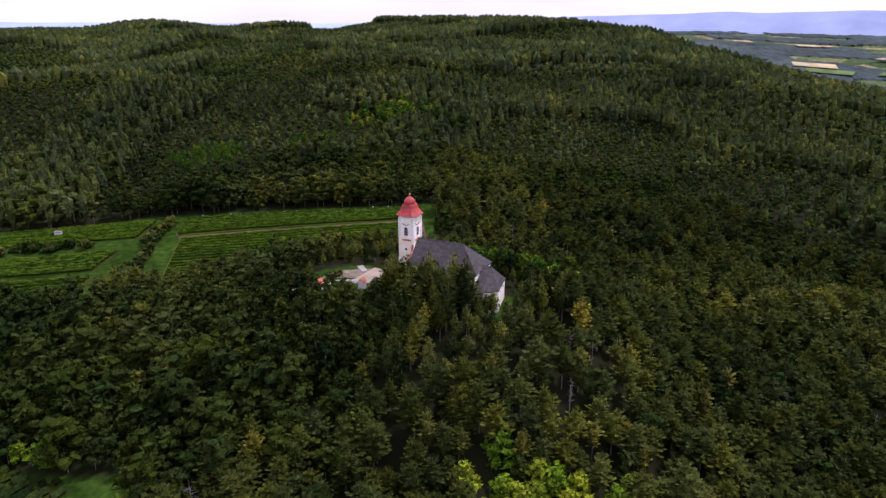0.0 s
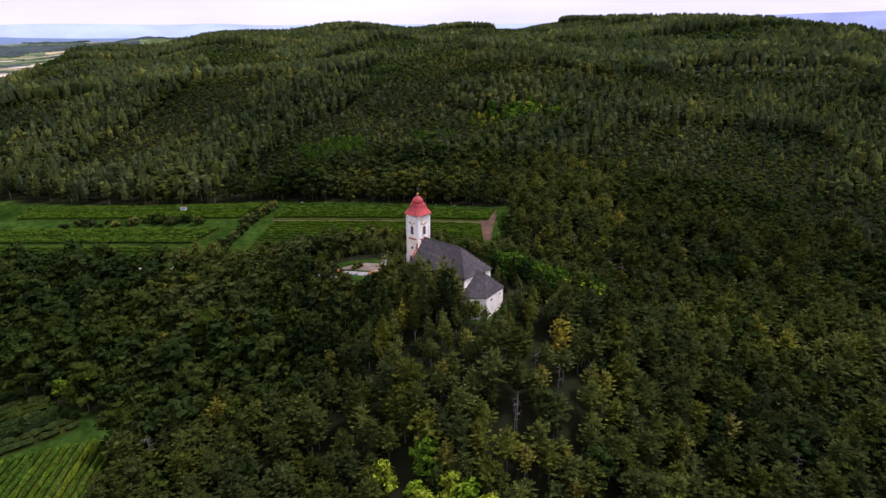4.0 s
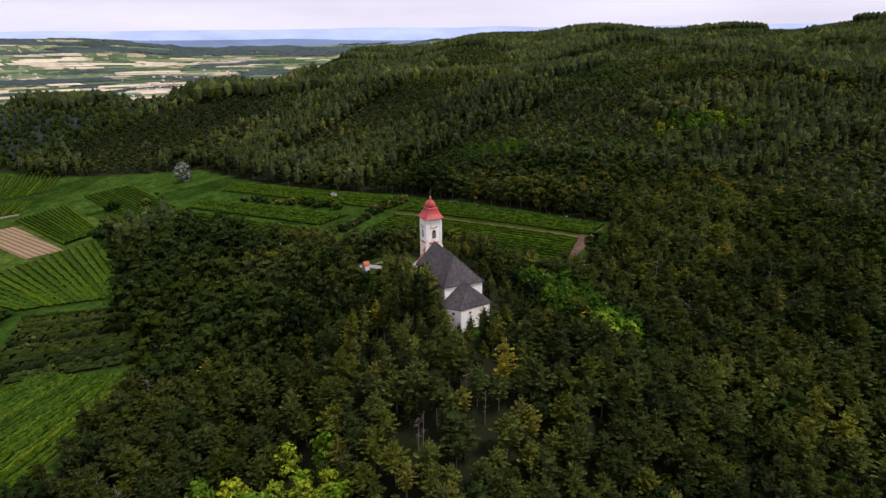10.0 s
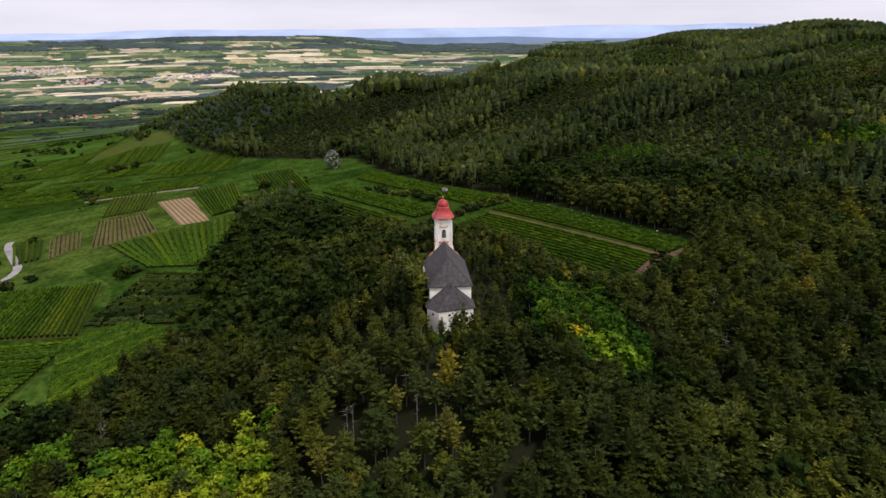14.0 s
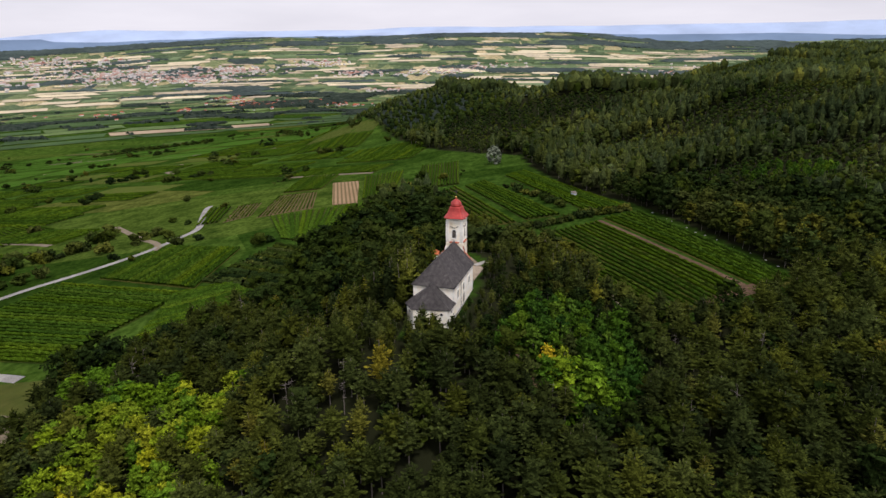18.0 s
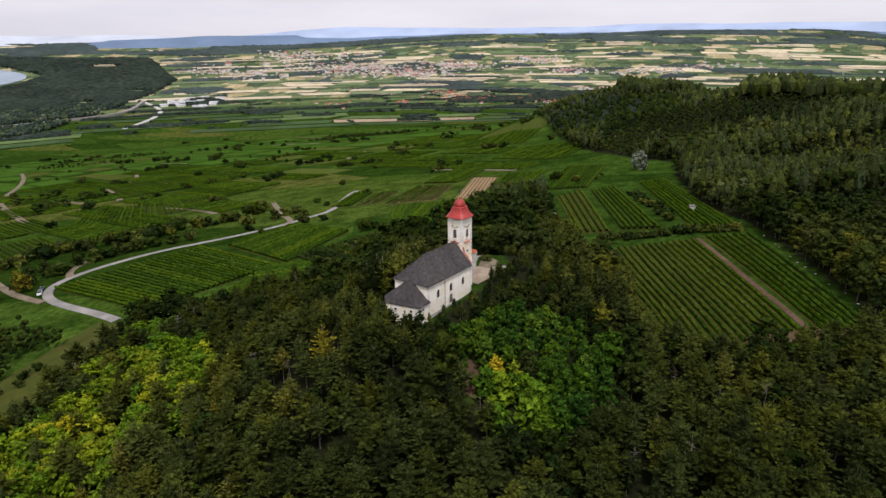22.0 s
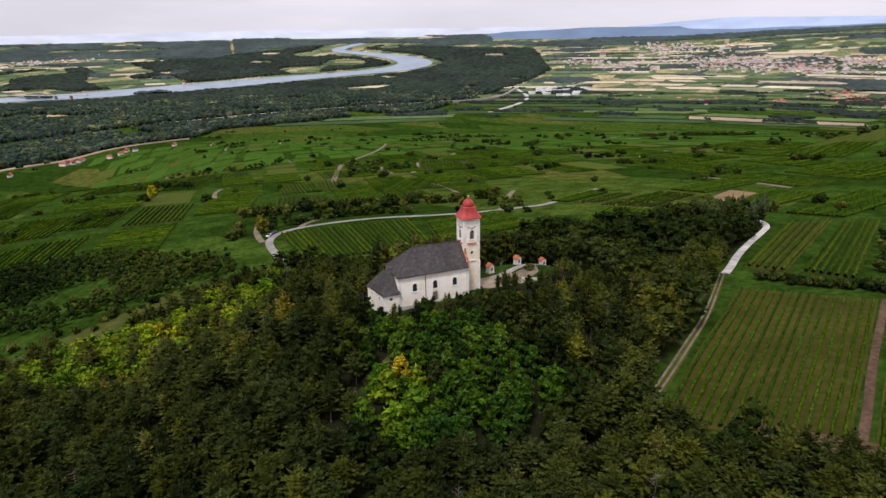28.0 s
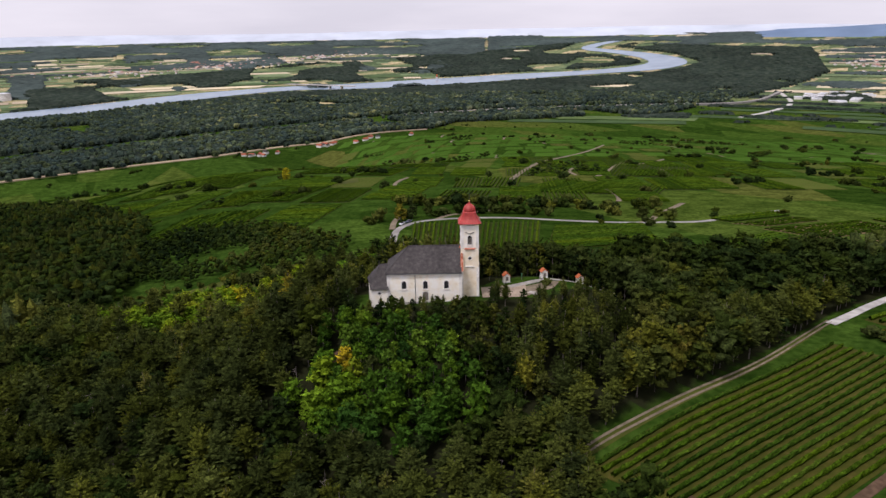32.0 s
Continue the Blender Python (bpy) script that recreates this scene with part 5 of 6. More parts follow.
# ---------------------------------------------------------------- the church
def arched(bm, w, h, depth, x=0.0, y=0.0, z=0.0, grow=0.0, steps=8):
    """An upright plate with a round head, standing in the plane y; returns the outline."""
    r = w / 2 + grow
    spring = h - w / 2
    pts = [(-r, -grow), (r, -grow)] + [(r * math.cos(a), spring + r * math.sin(a)) for a in np.linspace(0, math.pi, steps + 1)]
    lo = [bm.verts.new((x + px, y, z + pz)) for px, pz in pts]
    hi = [bm.verts.new((x + px, y + depth, z + pz)) for px, pz in pts]
    for i in range(len(pts)):
        j = (i + 1) % len(pts)
        bm.faces.new((lo[i], lo[j], hi[j], hi[i]))
    bm.faces.new(lo[::-1])
    bm.faces.new(hi)
    return bm


def arched_ring(bm, w, h, depth, width, steps=8):
    """A raised surround with a round head, open in the middle."""
    rings = []
    for grow, y in ((0, 0), (0, depth), (width, depth), (width, 0)):
        r, spring = w / 2 + grow, h - w / 2
        pts = [(-r, -grow)] + [(-r * math.cos(a), spring + r * math.sin(a)) for a in np.linspace(0, math.pi, steps + 1)] + [(r, -grow)]
        rings.append([bm.verts.new((px, y, pz)) for px, pz in pts])
    n = len(rings[0])
    for a, b in zip(rings, rings[1:] + rings[:1]):
        for i in range(n):
            j = (i + 1) % n
            bm.faces.new((a[i], a[j], b[j], b[i]))
    return bm


def church_window(parent, x, y, z, turn, w, h, louvred=False):
    """An arched window: pane set back in a raised surround, glazing bars or louvres, and a sill."""
    win = part("window", arched(bmesh.new(), w, h, 0.03), GLASS, parent)
    win.matrix_basis = pose(x, y, z, 0, 0, turn)
    part("surround", arched_ring(bmesh.new(), w, h, 0.12, 0.13), TRIM_WHITE, win)
    part("sill", box(bmesh.new(), -w / 2 - 0.2, w / 2 + 0.2, -0.02, 0.2, -0.24, -0.13, 0.02), TRIM_WHITE, win)
    if louvred:
        for k in range(6):
            s = part("louvre", box(bmesh.new(), -w / 2 + 0.04, w / 2 - 0.04, -0.04, 0.04, -0.05, 0.05), WOOD, win)
            s.matrix_basis = pose(0, 0.05, 0.2 + k * (h - 0.5) / 6, 35, 0, 0)
    else:
        part("glazing_bar", box(bmesh.new(), -0.03, 0.03, 0.025, 0.06, 0, h - 0.05), IRON, win)
        for k in (0.33, 0.62):
            part("glazing_bar", box(bmesh.new(), -w / 2, w / 2, 0.025, 0.055, h * k - 0.025, h * k + 0.025), IRON, win)
    return win


def build_church():
    # local x runs from the choir to the tower, local y to the sunny side
    ob = thing("church", "white hilltop pilgrimage church with dark slate roof and red-capped tower", "church", (*HILL_TOP, 0), 90 + 63.84)
    s = -1   # the plan's v axis lies on local -y

    # tower
    shaft = bmesh.new()
    box(shaft, -2.15, 2.15, -2.15, 2.15, -2.5, 12.45, 0.05)
    part("tower_shaft", shaft, OLD_PLASTER, ob, "weathered beige plaster shaft")
    up = bmesh.new()
    box(up, -2.05, 2.05, -2.05, 2.05, 12.45, 18.7, 0.05)
    part("belfry", up, PLASTER, ob)
    for x in (-1, 1):
        for y in (-1, 1):
            part("corner_pilaster", box(bmesh.new(), *sorted((x * 1.45, x * 2.16)), *sorted((y * 1.45, y * 2.16)), 12.75, 18.25, 0.03), TRIM_WHITE, ob)
            part("corner_strip", box(bmesh.new(), *sorted((x * 1.6, x * 2.24)), *sorted((y * 1.6, y * 2.24)), -2.4, 8.0, 0.03), TRIM_WHITE, ob)
    part("lower_cornice", lathe(bmesh.new(), [(2.2, 8.0), (2.35, 8.1), (2.38, 8.28), (2.2, 8.34)], 8, True), TRIM_WHITE, ob)
    part("red_cornice", lathe(bmesh.new(), [(2.2, 12.42), (2.38, 12.52), (2.46, 12.64), (2.42, 12.72), (2.1, 12.84)], 8, True), RED_TRIM, ob, "red weathered cornice band")
    part("eaves_cornice", lathe(bmesh.new(), [(2.1, 18.2), (2.2, 18.35), (2.42, 18.55), (2.5, 18.78), (2.1, 18.85)], 8, True), TRIM_WHITE, ob)
    cap = part("tower_roof", lathe(bmesh.new(), [(2.66, 18.78), (2.70, 18.88), (2.42, 19.25), (2.02, 19.8), (1.72, 20.4), (1.55, 20.95), (1.48, 21.3), (1.30, 21.45)], 24, True), RED_TIN, ob, "flared red tin roof")
    part("dome", lathe(bmesh.new(), [(1.22, 21.40), (1.36, 21.5), (1.42, 21.8), (1.30, 22.3), (1.0, 22.75), (0.6, 23.05), (0.28, 23.2), (0.16, 23.45), (0.10, 23.6)], 20), RED_TIN, cap)
    ball = bmesh.new()
    bmesh.ops.create_uvsphere(ball, u_segments=14, v_segments=8, radius=0.24, matrix=Matrix.Translation((0, 0, 23.8)))
    part("ball", ball, GILT, cap, "gilt ball")
    cross = bmesh.new()
    box(cross, -0.07, 0.07, -0.07, 0.07, 24.0, 25.75, 0.015)
    box(cross, -0.06, 0.06, -0.52, 0.52, 25.05, 25.19, 0.015)
    part("cross", cross, IRON, cap, "dark iron cross")
    faces = {0: (2.06, 0), 90: (0, 2.06), 180: (-2.06, 0), 270: (0, -2.06)}
    for a, (x, y) in faces.items():
        church_window(ob, x, y, 13.75, a - 90, 1.0, 2.15, True)
        hood = bmesh.new()
        for k in range(10):      # a winged moulding that dips over the window head
            u = (k - 4.5) / 4.5
            bmesh.ops.create_cube(hood, size=1, matrix=pose(0.95 * u, 0.07, 2.62 + 0.42 * abs(u) ** 1.4, 0, -28 * u, 0) @ Matrix.Diagonal((0.24, 0.16, 0.12, 1)))
        h = part("window_hood", hood, WOOD, ob, "dark winged moulding over the belfry window")
        h.matrix_basis = pose(x, y, 13.75, 0, 0, a - 90)
    for y in (-1, 1):
        o = part("oculus", lathe(bmesh.new(), [(0.36, 0), (0.36, 0.04)], 16), GLASS, ob)
        o.matrix_basis = pose(0, y * 2.15, 10.3, -90 * y, 0, 0)
        part("oculus_ring", lathe(bmesh.new(), [(0.37, 0.0), (0.37, 0.1), (0.52, 0.1), (0.52, 0.0)], 18), TRIM_WHITE, o)
    door = part("portal", arched(bmesh.new(), 1.4, 2.7, 0.06), WOOD, ob, "boarded arched church door")
    door.matrix_basis = pose(2.16, 0, 0.05, 0, 0, -90)
    part("portal_surround", arched_ring(bmesh.new(), 1.4, 2.7, 0.16, 0.22), TRIM_WHITE, door)

    # nave, x from -20 to -1.9
    nave = bmesh.new()
    x0, x1, h, e = -19.8, -1.95, 4.7, 7.85
    box(nave, x0, x1, -h, h, -4.0, e)
    part("nave_wall", nave, PLASTER, ob)
    part("plinth", box(bmesh.new(), x0 - 0.08, x1 + 0.08, -h - 0.08, h + 0.08, -4.0, 0.35, 0.03), CONCRETE, ob)
    gable = bmesh.new()
    prof = [(-h, 7.85), (h, 7.85), (h - 0.5, 8.4), (3.4, 9.6), (2.6, 10.2), (2.3, 11.6), (-2.3, 11.6), (-2.6, 10.2), (-3.4, 9.6), (-h + 0.5, 8.4)]
    lo = [gable.verts.new((x1 - 0.25, y, z)) for y, z in prof]
    hi = [gable.verts.new((x1 + 0.3, y, z)) for y, z in prof]
    for i in range(len(prof)):
        j = (i + 1) % len(prof)
        gable.faces.new((lo[i], lo[j], hi[j], hi[i]))
    gable.faces.new(lo[::-1])
    gable.faces.new(hi)
    part("shaped_gable", gable, PLASTER, ob)
    for y in (-1, 1):
        cop = bmesh.new()
        for (ya, za), (yb, zb) in zip(prof[1:5], prof[2:6]):
            ln = math.hypot(yb - ya, zb - za)
            bmesh.ops.create_cube(cop, size=1, matrix=Matrix.Translation((x1 + 0.02, y * (ya + yb) / 2, (za + zb) / 2 + 0.06)) @ pose(0, 0, 0, math.degrees(math.atan2(zb - za, y * (yb - ya))), 0, 0) @ Matrix.Diagonal((0.62, ln + 0.05, 0.09, 1)))
        part("gable_coping", cop, RED_TRIM, ob, "red tiled gable coping")
    # hipped roof with a slight kick at the eaves
    roof = bmesh.new()
    rz, hip = 13.0, -14.6
    o = 0.35
    pts = {"a": (x1 - 0.1, -h - o, e - 0.1), "b": (x1 - 0.1, h + o, e - 0.1), "c": (x0 - o, h + o, e - 0.1), "d": (x0 - o, -h - o, e - 0.1), "r1": (x1 - 0.1, 0, rz), "r2": (hip, 0, rz)}
    v = {k: roof.verts.new(p) for k, p in pts.items()}
    low = {k: roof.verts.new((p[0], p[1], p[2] - 0.16)) for k, p in pts.items() if k in "abcd"}
    for q in (("a", "d", "r2", "r1"), ("b", "r1", "r2", "c"), ("c", "r2", "d"), ("a", "r1", "b")):
        roof.faces.new([v[k] for k in q])
    for p, q in (("a", "b"), ("b", "c"), ("c", "d"), ("d", "a")):
        roof.faces.new((v[p], v[q], low[q], low[p]))
    roof.faces.new([low[k] for k in "abcd"])
    main_roof = part("nave_roof", roof, SLATE, ob, "dark grey-brown slate hipped roof")
    ridge_bar = bmesh.new()
    box(ridge_bar, hip, x1 - 0.2, -0.14, 0.14, rz - 0.06, rz + 0.07, 0.03)
    part("ridge_capping", ridge_bar, SLATE, main_roof)
    for y in (-1, 1):
        a, b = Vector((hip, 0, rz)), Vector((x0 - o, y * (h + o), e - 0.1))
        hipb = bmesh.new()
        m = look(a.lerp(b, 0.5), b)
        bmesh.ops.create_cube(hipb, size=1, matrix=m @ Matrix.Diagonal((0.24, 0.14, (b - a).length, 1)))
        part("hip_capping", hipb, SLATE, main_roof)
        part("gutter", box(bmesh.new(), x0 - o, x1, *sorted((y * (h + o), y * (h + o + 0.14))), e - 0.3, e - 0.16, 0.03), IRON, main_roof)
        part("eaves_moulding", box(bmesh.new(), x0 - 0.1, x1, *sorted((y * h, y * (h + 0.18))), e - 0.55, e - 0.28, 0.04), TRIM_WHITE, ob)
        pipe = bmesh.new()
        lathe(pipe, [(0.06, -1.5), (0.06, e - 0.25)], 8, centre=(-13.1, y * (h + 0.1)))
        part("downpipe", pipe, IRON, ob)
        for x in (-5.7, -10.7, -15.8):
            church_window(ob, x, y * h, 3.75, 0 if y > 0 else 180, 1.02, 1.95)
        for x in (x0 + 0.35, x1 - 0.35):
            part("wall_strip", box(bmesh.new(), x - 0.35, x + 0.35, *sorted((y * h, y * (h + 0.07))), -3.5, e - 0.55, 0.02), TRIM_WHITE, ob)
    side = part("side_door", box(bmesh.new(), -0.65, 0.65, 0, 0.06, 0, 2.1, 0.02), WOOD, ob, "dark boarded side door")
    side.matrix_basis = pose(-10.75, s * h, 0.75, 0, 0, 180)
    part("door_frame", arched_ring(bmesh.new(), 1.3, 2.35, 0.14, 0.15), TRIM_WHITE, side)

    # low choir with a folded slate roof
    plan = [(-19.7, 5.35), (-22.3, 5.5), (-25.1, 3.0), (-24.2, -1.7), (-23.7, -4.8), (-19.7, -4.95)]
    part("choir_wall", prism(bmesh.new(), plan, -4.5, 4.05), PLASTER, ob)
    cr = bmesh.new()
    c0 = np.mean(plan, axis=0)
    ring = [cr.verts.new((c0[0] + (x - c0[0]) * 1.09, c0[1] + (y - c0[1]) * 1.08, 3.95)) for x, y in plan]
    low = [cr.verts.new((q.co.x, q.co.y, 3.8)) for q in ring]
    apex, back = cr.verts.new((-21.9, 0, 8.5)), cr.verts.new((-19.75, 0, 8.6))
    for i in range(5):
        cr.faces.new((ring[i], ring[i + 1], apex))
        cr.faces.new((ring[i + 1], ring[i], low[i], low[i + 1]))
    cr.faces.new((ring[0], apex, back))
    cr.faces.new((ring[5], back, apex))
    cr.faces.new((low[0], ring[0], back, ring[5], low[5]))
    cr.faces.new(low)
    choir_roof = part("choir_roof", cr, SLATE, ob, "folded dark slate choir roof")
    fin = bmesh.new()
    lathe(fin, [(0.2, 8.4), (0.16, 8.7), (0.05, 8.9), (0.03, 9.5)], 8, centre=(-21.9, 0))
    part("finial", fin, IRON, choir_roof)
    for (xa, ya), (xb, yb) in zip(plan[:-1], plan[1:]):
        nx, ny = (yb - ya), -(xb - xa)
        ln = math.hypot(nx, ny)
        if (nx * ((xa + xb) / 2 - c0[0]) + ny * ((ya + yb) / 2 - c0[1])) < 0:
            nx, ny = -nx, -ny
        if ln < 3.0:
            continue
        o = part("round_window", lathe(bmesh.new(), [(0.33, 0), (0.33, 0.03)], 16), GLASS, ob)
        o.matrix_basis = Matrix.Translation(((xa + xb) / 2, (ya + yb) / 2, 2.75)) @ Vector((nx, ny, 0)).to_track_quat("Z", "Y").to_matrix().to_4x4()
        part("round_window_ring", lathe(bmesh.new(), [(0.34, 0.0), (0.34, 0.09), (0.47, 0.09), (0.47, 0.0)], 18), TRIM_WHITE, o)
    return ob


build_church()


def shrine(label):
    """A wayside station: white pillar house with a painted niche and a steep tiled roof."""
    ob = thing("wayside_shrine", label, "shrine", group="stations beside the church path")
    part("plinth", box(bmesh.new(), -1.08, 1.08, -0.95, 0.95, -0.6, 0.35, 0.04), CONCRETE, ob)
    part("wall", box(bmesh.new(), -0.95, 0.95, -0.82, 0.82, 0.35, 2.2, 0.03), TRIM_WHITE, ob)
    gab = bmesh.new()
    pts = [(-0.95, 2.2), (0.95, 2.2), (0, 3.05)]
    lo, hi = ([gab.verts.new((x, y, z)) for x, z in pts] for y in (-0.82, 0.82))
    gab.faces.new(lo)
    gab.faces.new(hi[::-1])
    for i in range(3):
        j = (i + 1) % 3
        gab.faces.new((lo[i], lo[j], hi[j], hi[i]))
    part("gable", gab, TRIM_WHITE, ob)
    for sgn in (-1, 1):
        slab = bmesh.new()
        bmesh.ops.create_cube(slab, size=1, matrix=pose(sgn * 0.56, 0, 2.66, 0, sgn * 42, 0) @ Matrix.Diagonal((1.62, 2.0, 0.12, 1)))
        part("roof_slope", slab, TILE, ob, "orange-red tiled roof")
    # flat dark plate on the wall; the niche's shade is in its colour
    nic = part("niche", arched(bmesh.new(), 0.85, 1.3, 0.03), WOOD, ob, "shadowed picture niche")
    nic.matrix_basis = pose(0, -0.83, 0.75, 0, 0, 180)
    part("niche_frame", arched_ring(bmesh.new(), 0.85, 1.3, 0.1, 0.12), TRIM_WHITE, nic)
    return ob


def build_court():
    tops = [from_uv(u, v) for u, v in ((3.0, -4.0), (3.0, 3.6), (13.5, 4.2), (14.5, -5.6))]
    parcel("forecourt", tops, GRAVEL, "trodden sandy gravel court before the church door", "forecourt", 0.10, 2.0)
    strip("church_path", [from_uv(*p) for p in ((10, -3.6), (14, -5.6), (19, -8.4), (26, -11.6), (34, -14.6), (42, -18))], 1.9, PATH, "pale paved path leading past the shrines", 0.14, "path")
    strip("court_step", [from_uv(*p) for p in ((14.5, 1.0), (16.5, 2.4), (17.8, 3.6))], 1.6, PATH, "pale paved ramp at the court's edge", 0.16, "path")
    parcel("court_lawn", [from_uv(*p) for p in ((13, -3.0), (13.5, 3.6), (21, -1.5), (24, -8.4))], DIRT, "trodden dry lawn beside the church court", "lawn", 0.08, 2.0)
    first = None
    for u, v in ((9.8, -7.8), (20.1, -11.8), (30.5, -15.8), (40.5, -19.6)):
        x, y = from_uv(u, v)
        m = pose(x, y, ground_z(x, y), 0, 0, 165) @ Matrix.Scale(0.86, 4)
        if first is None:
            first = shrine("small white wayside shrine with red tiled roof")
            first.matrix_basis = m
        else:
            copy_thing(first, pose(x, y, ground_z(x, y), 0, 0, 165))
    x, y = from_uv(14.0, -9.6)
    ob = thing("notice_board", "green notice board on two posts beside the path", "sign", (x, y, ground_z(x, y)), 63.84)
    part("panel", box(bmesh.new(), -0.6, 0.6, -0.04, 0.04, 0.7, 1.6, 0.02), surface("green_sign_paint", [(0.3, (0.03, 0.16, 0.07)), (0.7, (0.05, 0.22, 0.10))], 2.0), ob)
    for sx in (-0.5, 0.5):
        part("post", box(bmesh.new(), sx - 0.05, sx + 0.05, -0.05, 0.05, -0.3, 1.7, 0.01), WOOD, ob)


build_court()
build_near_trees()


# ---------------------------------------------------------------- bushes and lone trees on the slopes
def bush_shape(rng, lumps=7, leaves=7, wide=1.7):
    out = []
    for i in range(lumps):
        a, rr = rng.uniform(0, 6.28), wide * rng.uniform(0.0, 0.75)
        r = rng.uniform(0.55, 0.95)
        c = np.array([math.cos(a) * rr, math.sin(a) * rr, r * 0.7 + rng.uniform(0, 1.1)])
        out += [lump(c, r, rng, 0.22), tufts(c, r, leaves, 0.22, rng)]
    return join(out)


def build_bushes():
    rng = np.random.default_rng(61)
    shapes = [bush_shape(rng) for _ in range(5)]
    kinds = [tri_mesh("bush_leaves", v, f, BROAD) for v, f in shapes] + [tri_mesh("bush_leaves", v, f, PINE) for v, f in shapes[:2]]

    def put(x, y, s, label="round dark green bush on the vineyard slope", name="bush"):
        ob = new(name, kinds[rng.integers(0, len(kinds))])
        ob.matrix_basis = pose(x, y, ground_z(x, y) - 0.15, 0, 0, rng.uniform(0, 360)) @ Matrix.Diagonal((s, s, s * rng.uniform(0.8, 1.2), 1))
        tagged(ob, label, "bush", "bushes on the slopes")

    for x, y, s in ((-146, 88, 2.3), (-150, 92, 1.8), (-172, 46, 2.0), (-178, 55, 1.6), (-196, 36, 2.2), (-205, 28, 2.0), (-190, 22, 2.4), (-180, 10, 2.6), (-162, 20, 1.5), (-154, 30, 1.2),
                    (-240, 28, 1.6), (-262, 55, 1.8), (-225, 40, 1.3), (-213, 152, 2.6), (-208, 160, 2.4), (-216, 158, 2.0), (-232, 164, 1.8), (-262, 178, 2.2), (-250, 190, 1.8), (-200, 24, 2.4),
                    (-58, -38, 2.8), (-74, -40, 2.6), (-92, -36, 2.4), (-98, -40, 2.2), (-106, -38, 2.6), (-112, -34, 2.8), (-118, -32, 2.4), (-124, -30, 2.8), (-130, -24, 2.6), (-136, -20, 2.6), (-142, -12, 2.4), (-146, -6, 2.2), (-50, -34, 2.0)):
        put(x, y, s)
    belt = np.array([(-92, -84), (-112, -76), (-131, -69), (-150, -54), (-163, -39), (-176, -26), (-190, -12), (-214, 0)], float)
    for k in range(46):      # dark belt of bushes beyond the lane
        p = np.array([np.interp(k / 45 * 7, np.arange(8), belt[:, q]) for q in (0, 1)]) + rng.normal(0, 4.5, 2)
        put(p[0], p[1], rng.uniform(1.6, 3.1), "tall dark green bush in the belt beyond the lane")
    put(*from_uv(19.5, -4.6), 1.0, 'round clipped bush on the church lawn', 'lawn_bush')
    for k in range(40):      # hedge between the plots
        t = k / 39
        put(-105.5 - 3 * t + rng.uniform(-2.5, 2.5), 197 + 50 * t, rng.uniform(0.9, 1.5), "low dense hedge bush between vineyard plots", "hedge_bush")
    for k in range(22):
        t = k / 21
        put(-132 - 60 * t + rng.uniform(-3, 3), 227 - 9 * t + rng.uniform(-2, 2), rng.uniform(0.8, 1.7), "bushy thicket strip between vineyard plots", "hedge_bush")
    for k in range(24):      # along the forest edge
        t = k / 23
        put(-250 + 40 * rng.uniform(-1, 1), 190 + 20 * rng.uniform(-1, 1), rng.uniform(0.5, 1.0)) if k < 6 else put(-30 + 100 * t, 44 - 26 * t + rng.uniform(-5, 5), rng.uniform(0.8, 1.8), "bush on the grassy edge of the wood")
    old_rows = [(-74, 106), (-110, 119), (-140, 98), (-100, 73)]
    for _ in range(170):      # overgrown vineyard below the wood
        x, y = rng.uniform(-140, -74), rng.uniform(73, 119)
        if inside(old_rows, np.array([x]), np.array([y]))[0]:
            put(x, y, rng.uniform(0.4, 0.95), "low leafy bush in the overgrown vineyard")
    bx, by = [], []
    for _ in range(260):     # lone bushes and clumps over the wide slope, too many to count
        r, yaw = rng.uniform(330, 1800), radians(rng.uniform(84, 190))
        x, y = HILL_TOP[0] - r * math.sin(yaw), HILL_TOP[1] + r * math.cos(yaw)
        n = rng.integers(2, 9) if rng.random() < 0.4 else 1
        ang = rng.uniform(0, 3.14)
        for k in range(n):
            bx.append(x + k * 6 * math.cos(ang) + rng.uniform(-3, 3))
            by.append(y + k * 6 * math.sin(ang) + rng.uniform(-3, 3))
    bx, by = np.array(bx), np.array(by)
    live = ~inside(FLOOD, bx, by) & ~inside(HILLS, bx, by)
    bx, by = bx[live], by[live]
    stand("slope_bushes", [(None, q) for q in shapes], bx, by, rng.uniform(1.1, 2.9, len(bx)), rng, BROAD, "dark green bushes and small trees scattered over the vineyard slope", "bushes")

    will = thing("silver_willow", "silvery grey-green willow at the forest edge", "tree", (-284, 231, ground_z(-284, 231)))
    shp = broadleaf(rng, 22, 18, 12.5, 6.6, 0.06)
    part("trunk", tri_mesh("trunk", *shp[0], BARK), BARK, will)
    part("crown", tri_mesh("crown", *shp[1], SILVER), SILVER, will)
    for x, y, s in ((-36, 187, 1.4), (-37, 194, 1.3), (-27, 192, 1.2), (-22, 196, 1.15)):
        t = thing("autumn_tree", "tree with yellowing leaves on the wood's edge", "tree", (x, y, ground_z(x, y)))
        shp = broadleaf(rng, 10, 10, 8.5 * s, 2.6 * s, 0.2)
        part("trunk", tri_mesh("trunk", *shp[0], BARK), BARK, t)
        part("crown", tri_mesh("crown", *shp[1], AUTUMN), AUTUMN, t)


build_bushes()


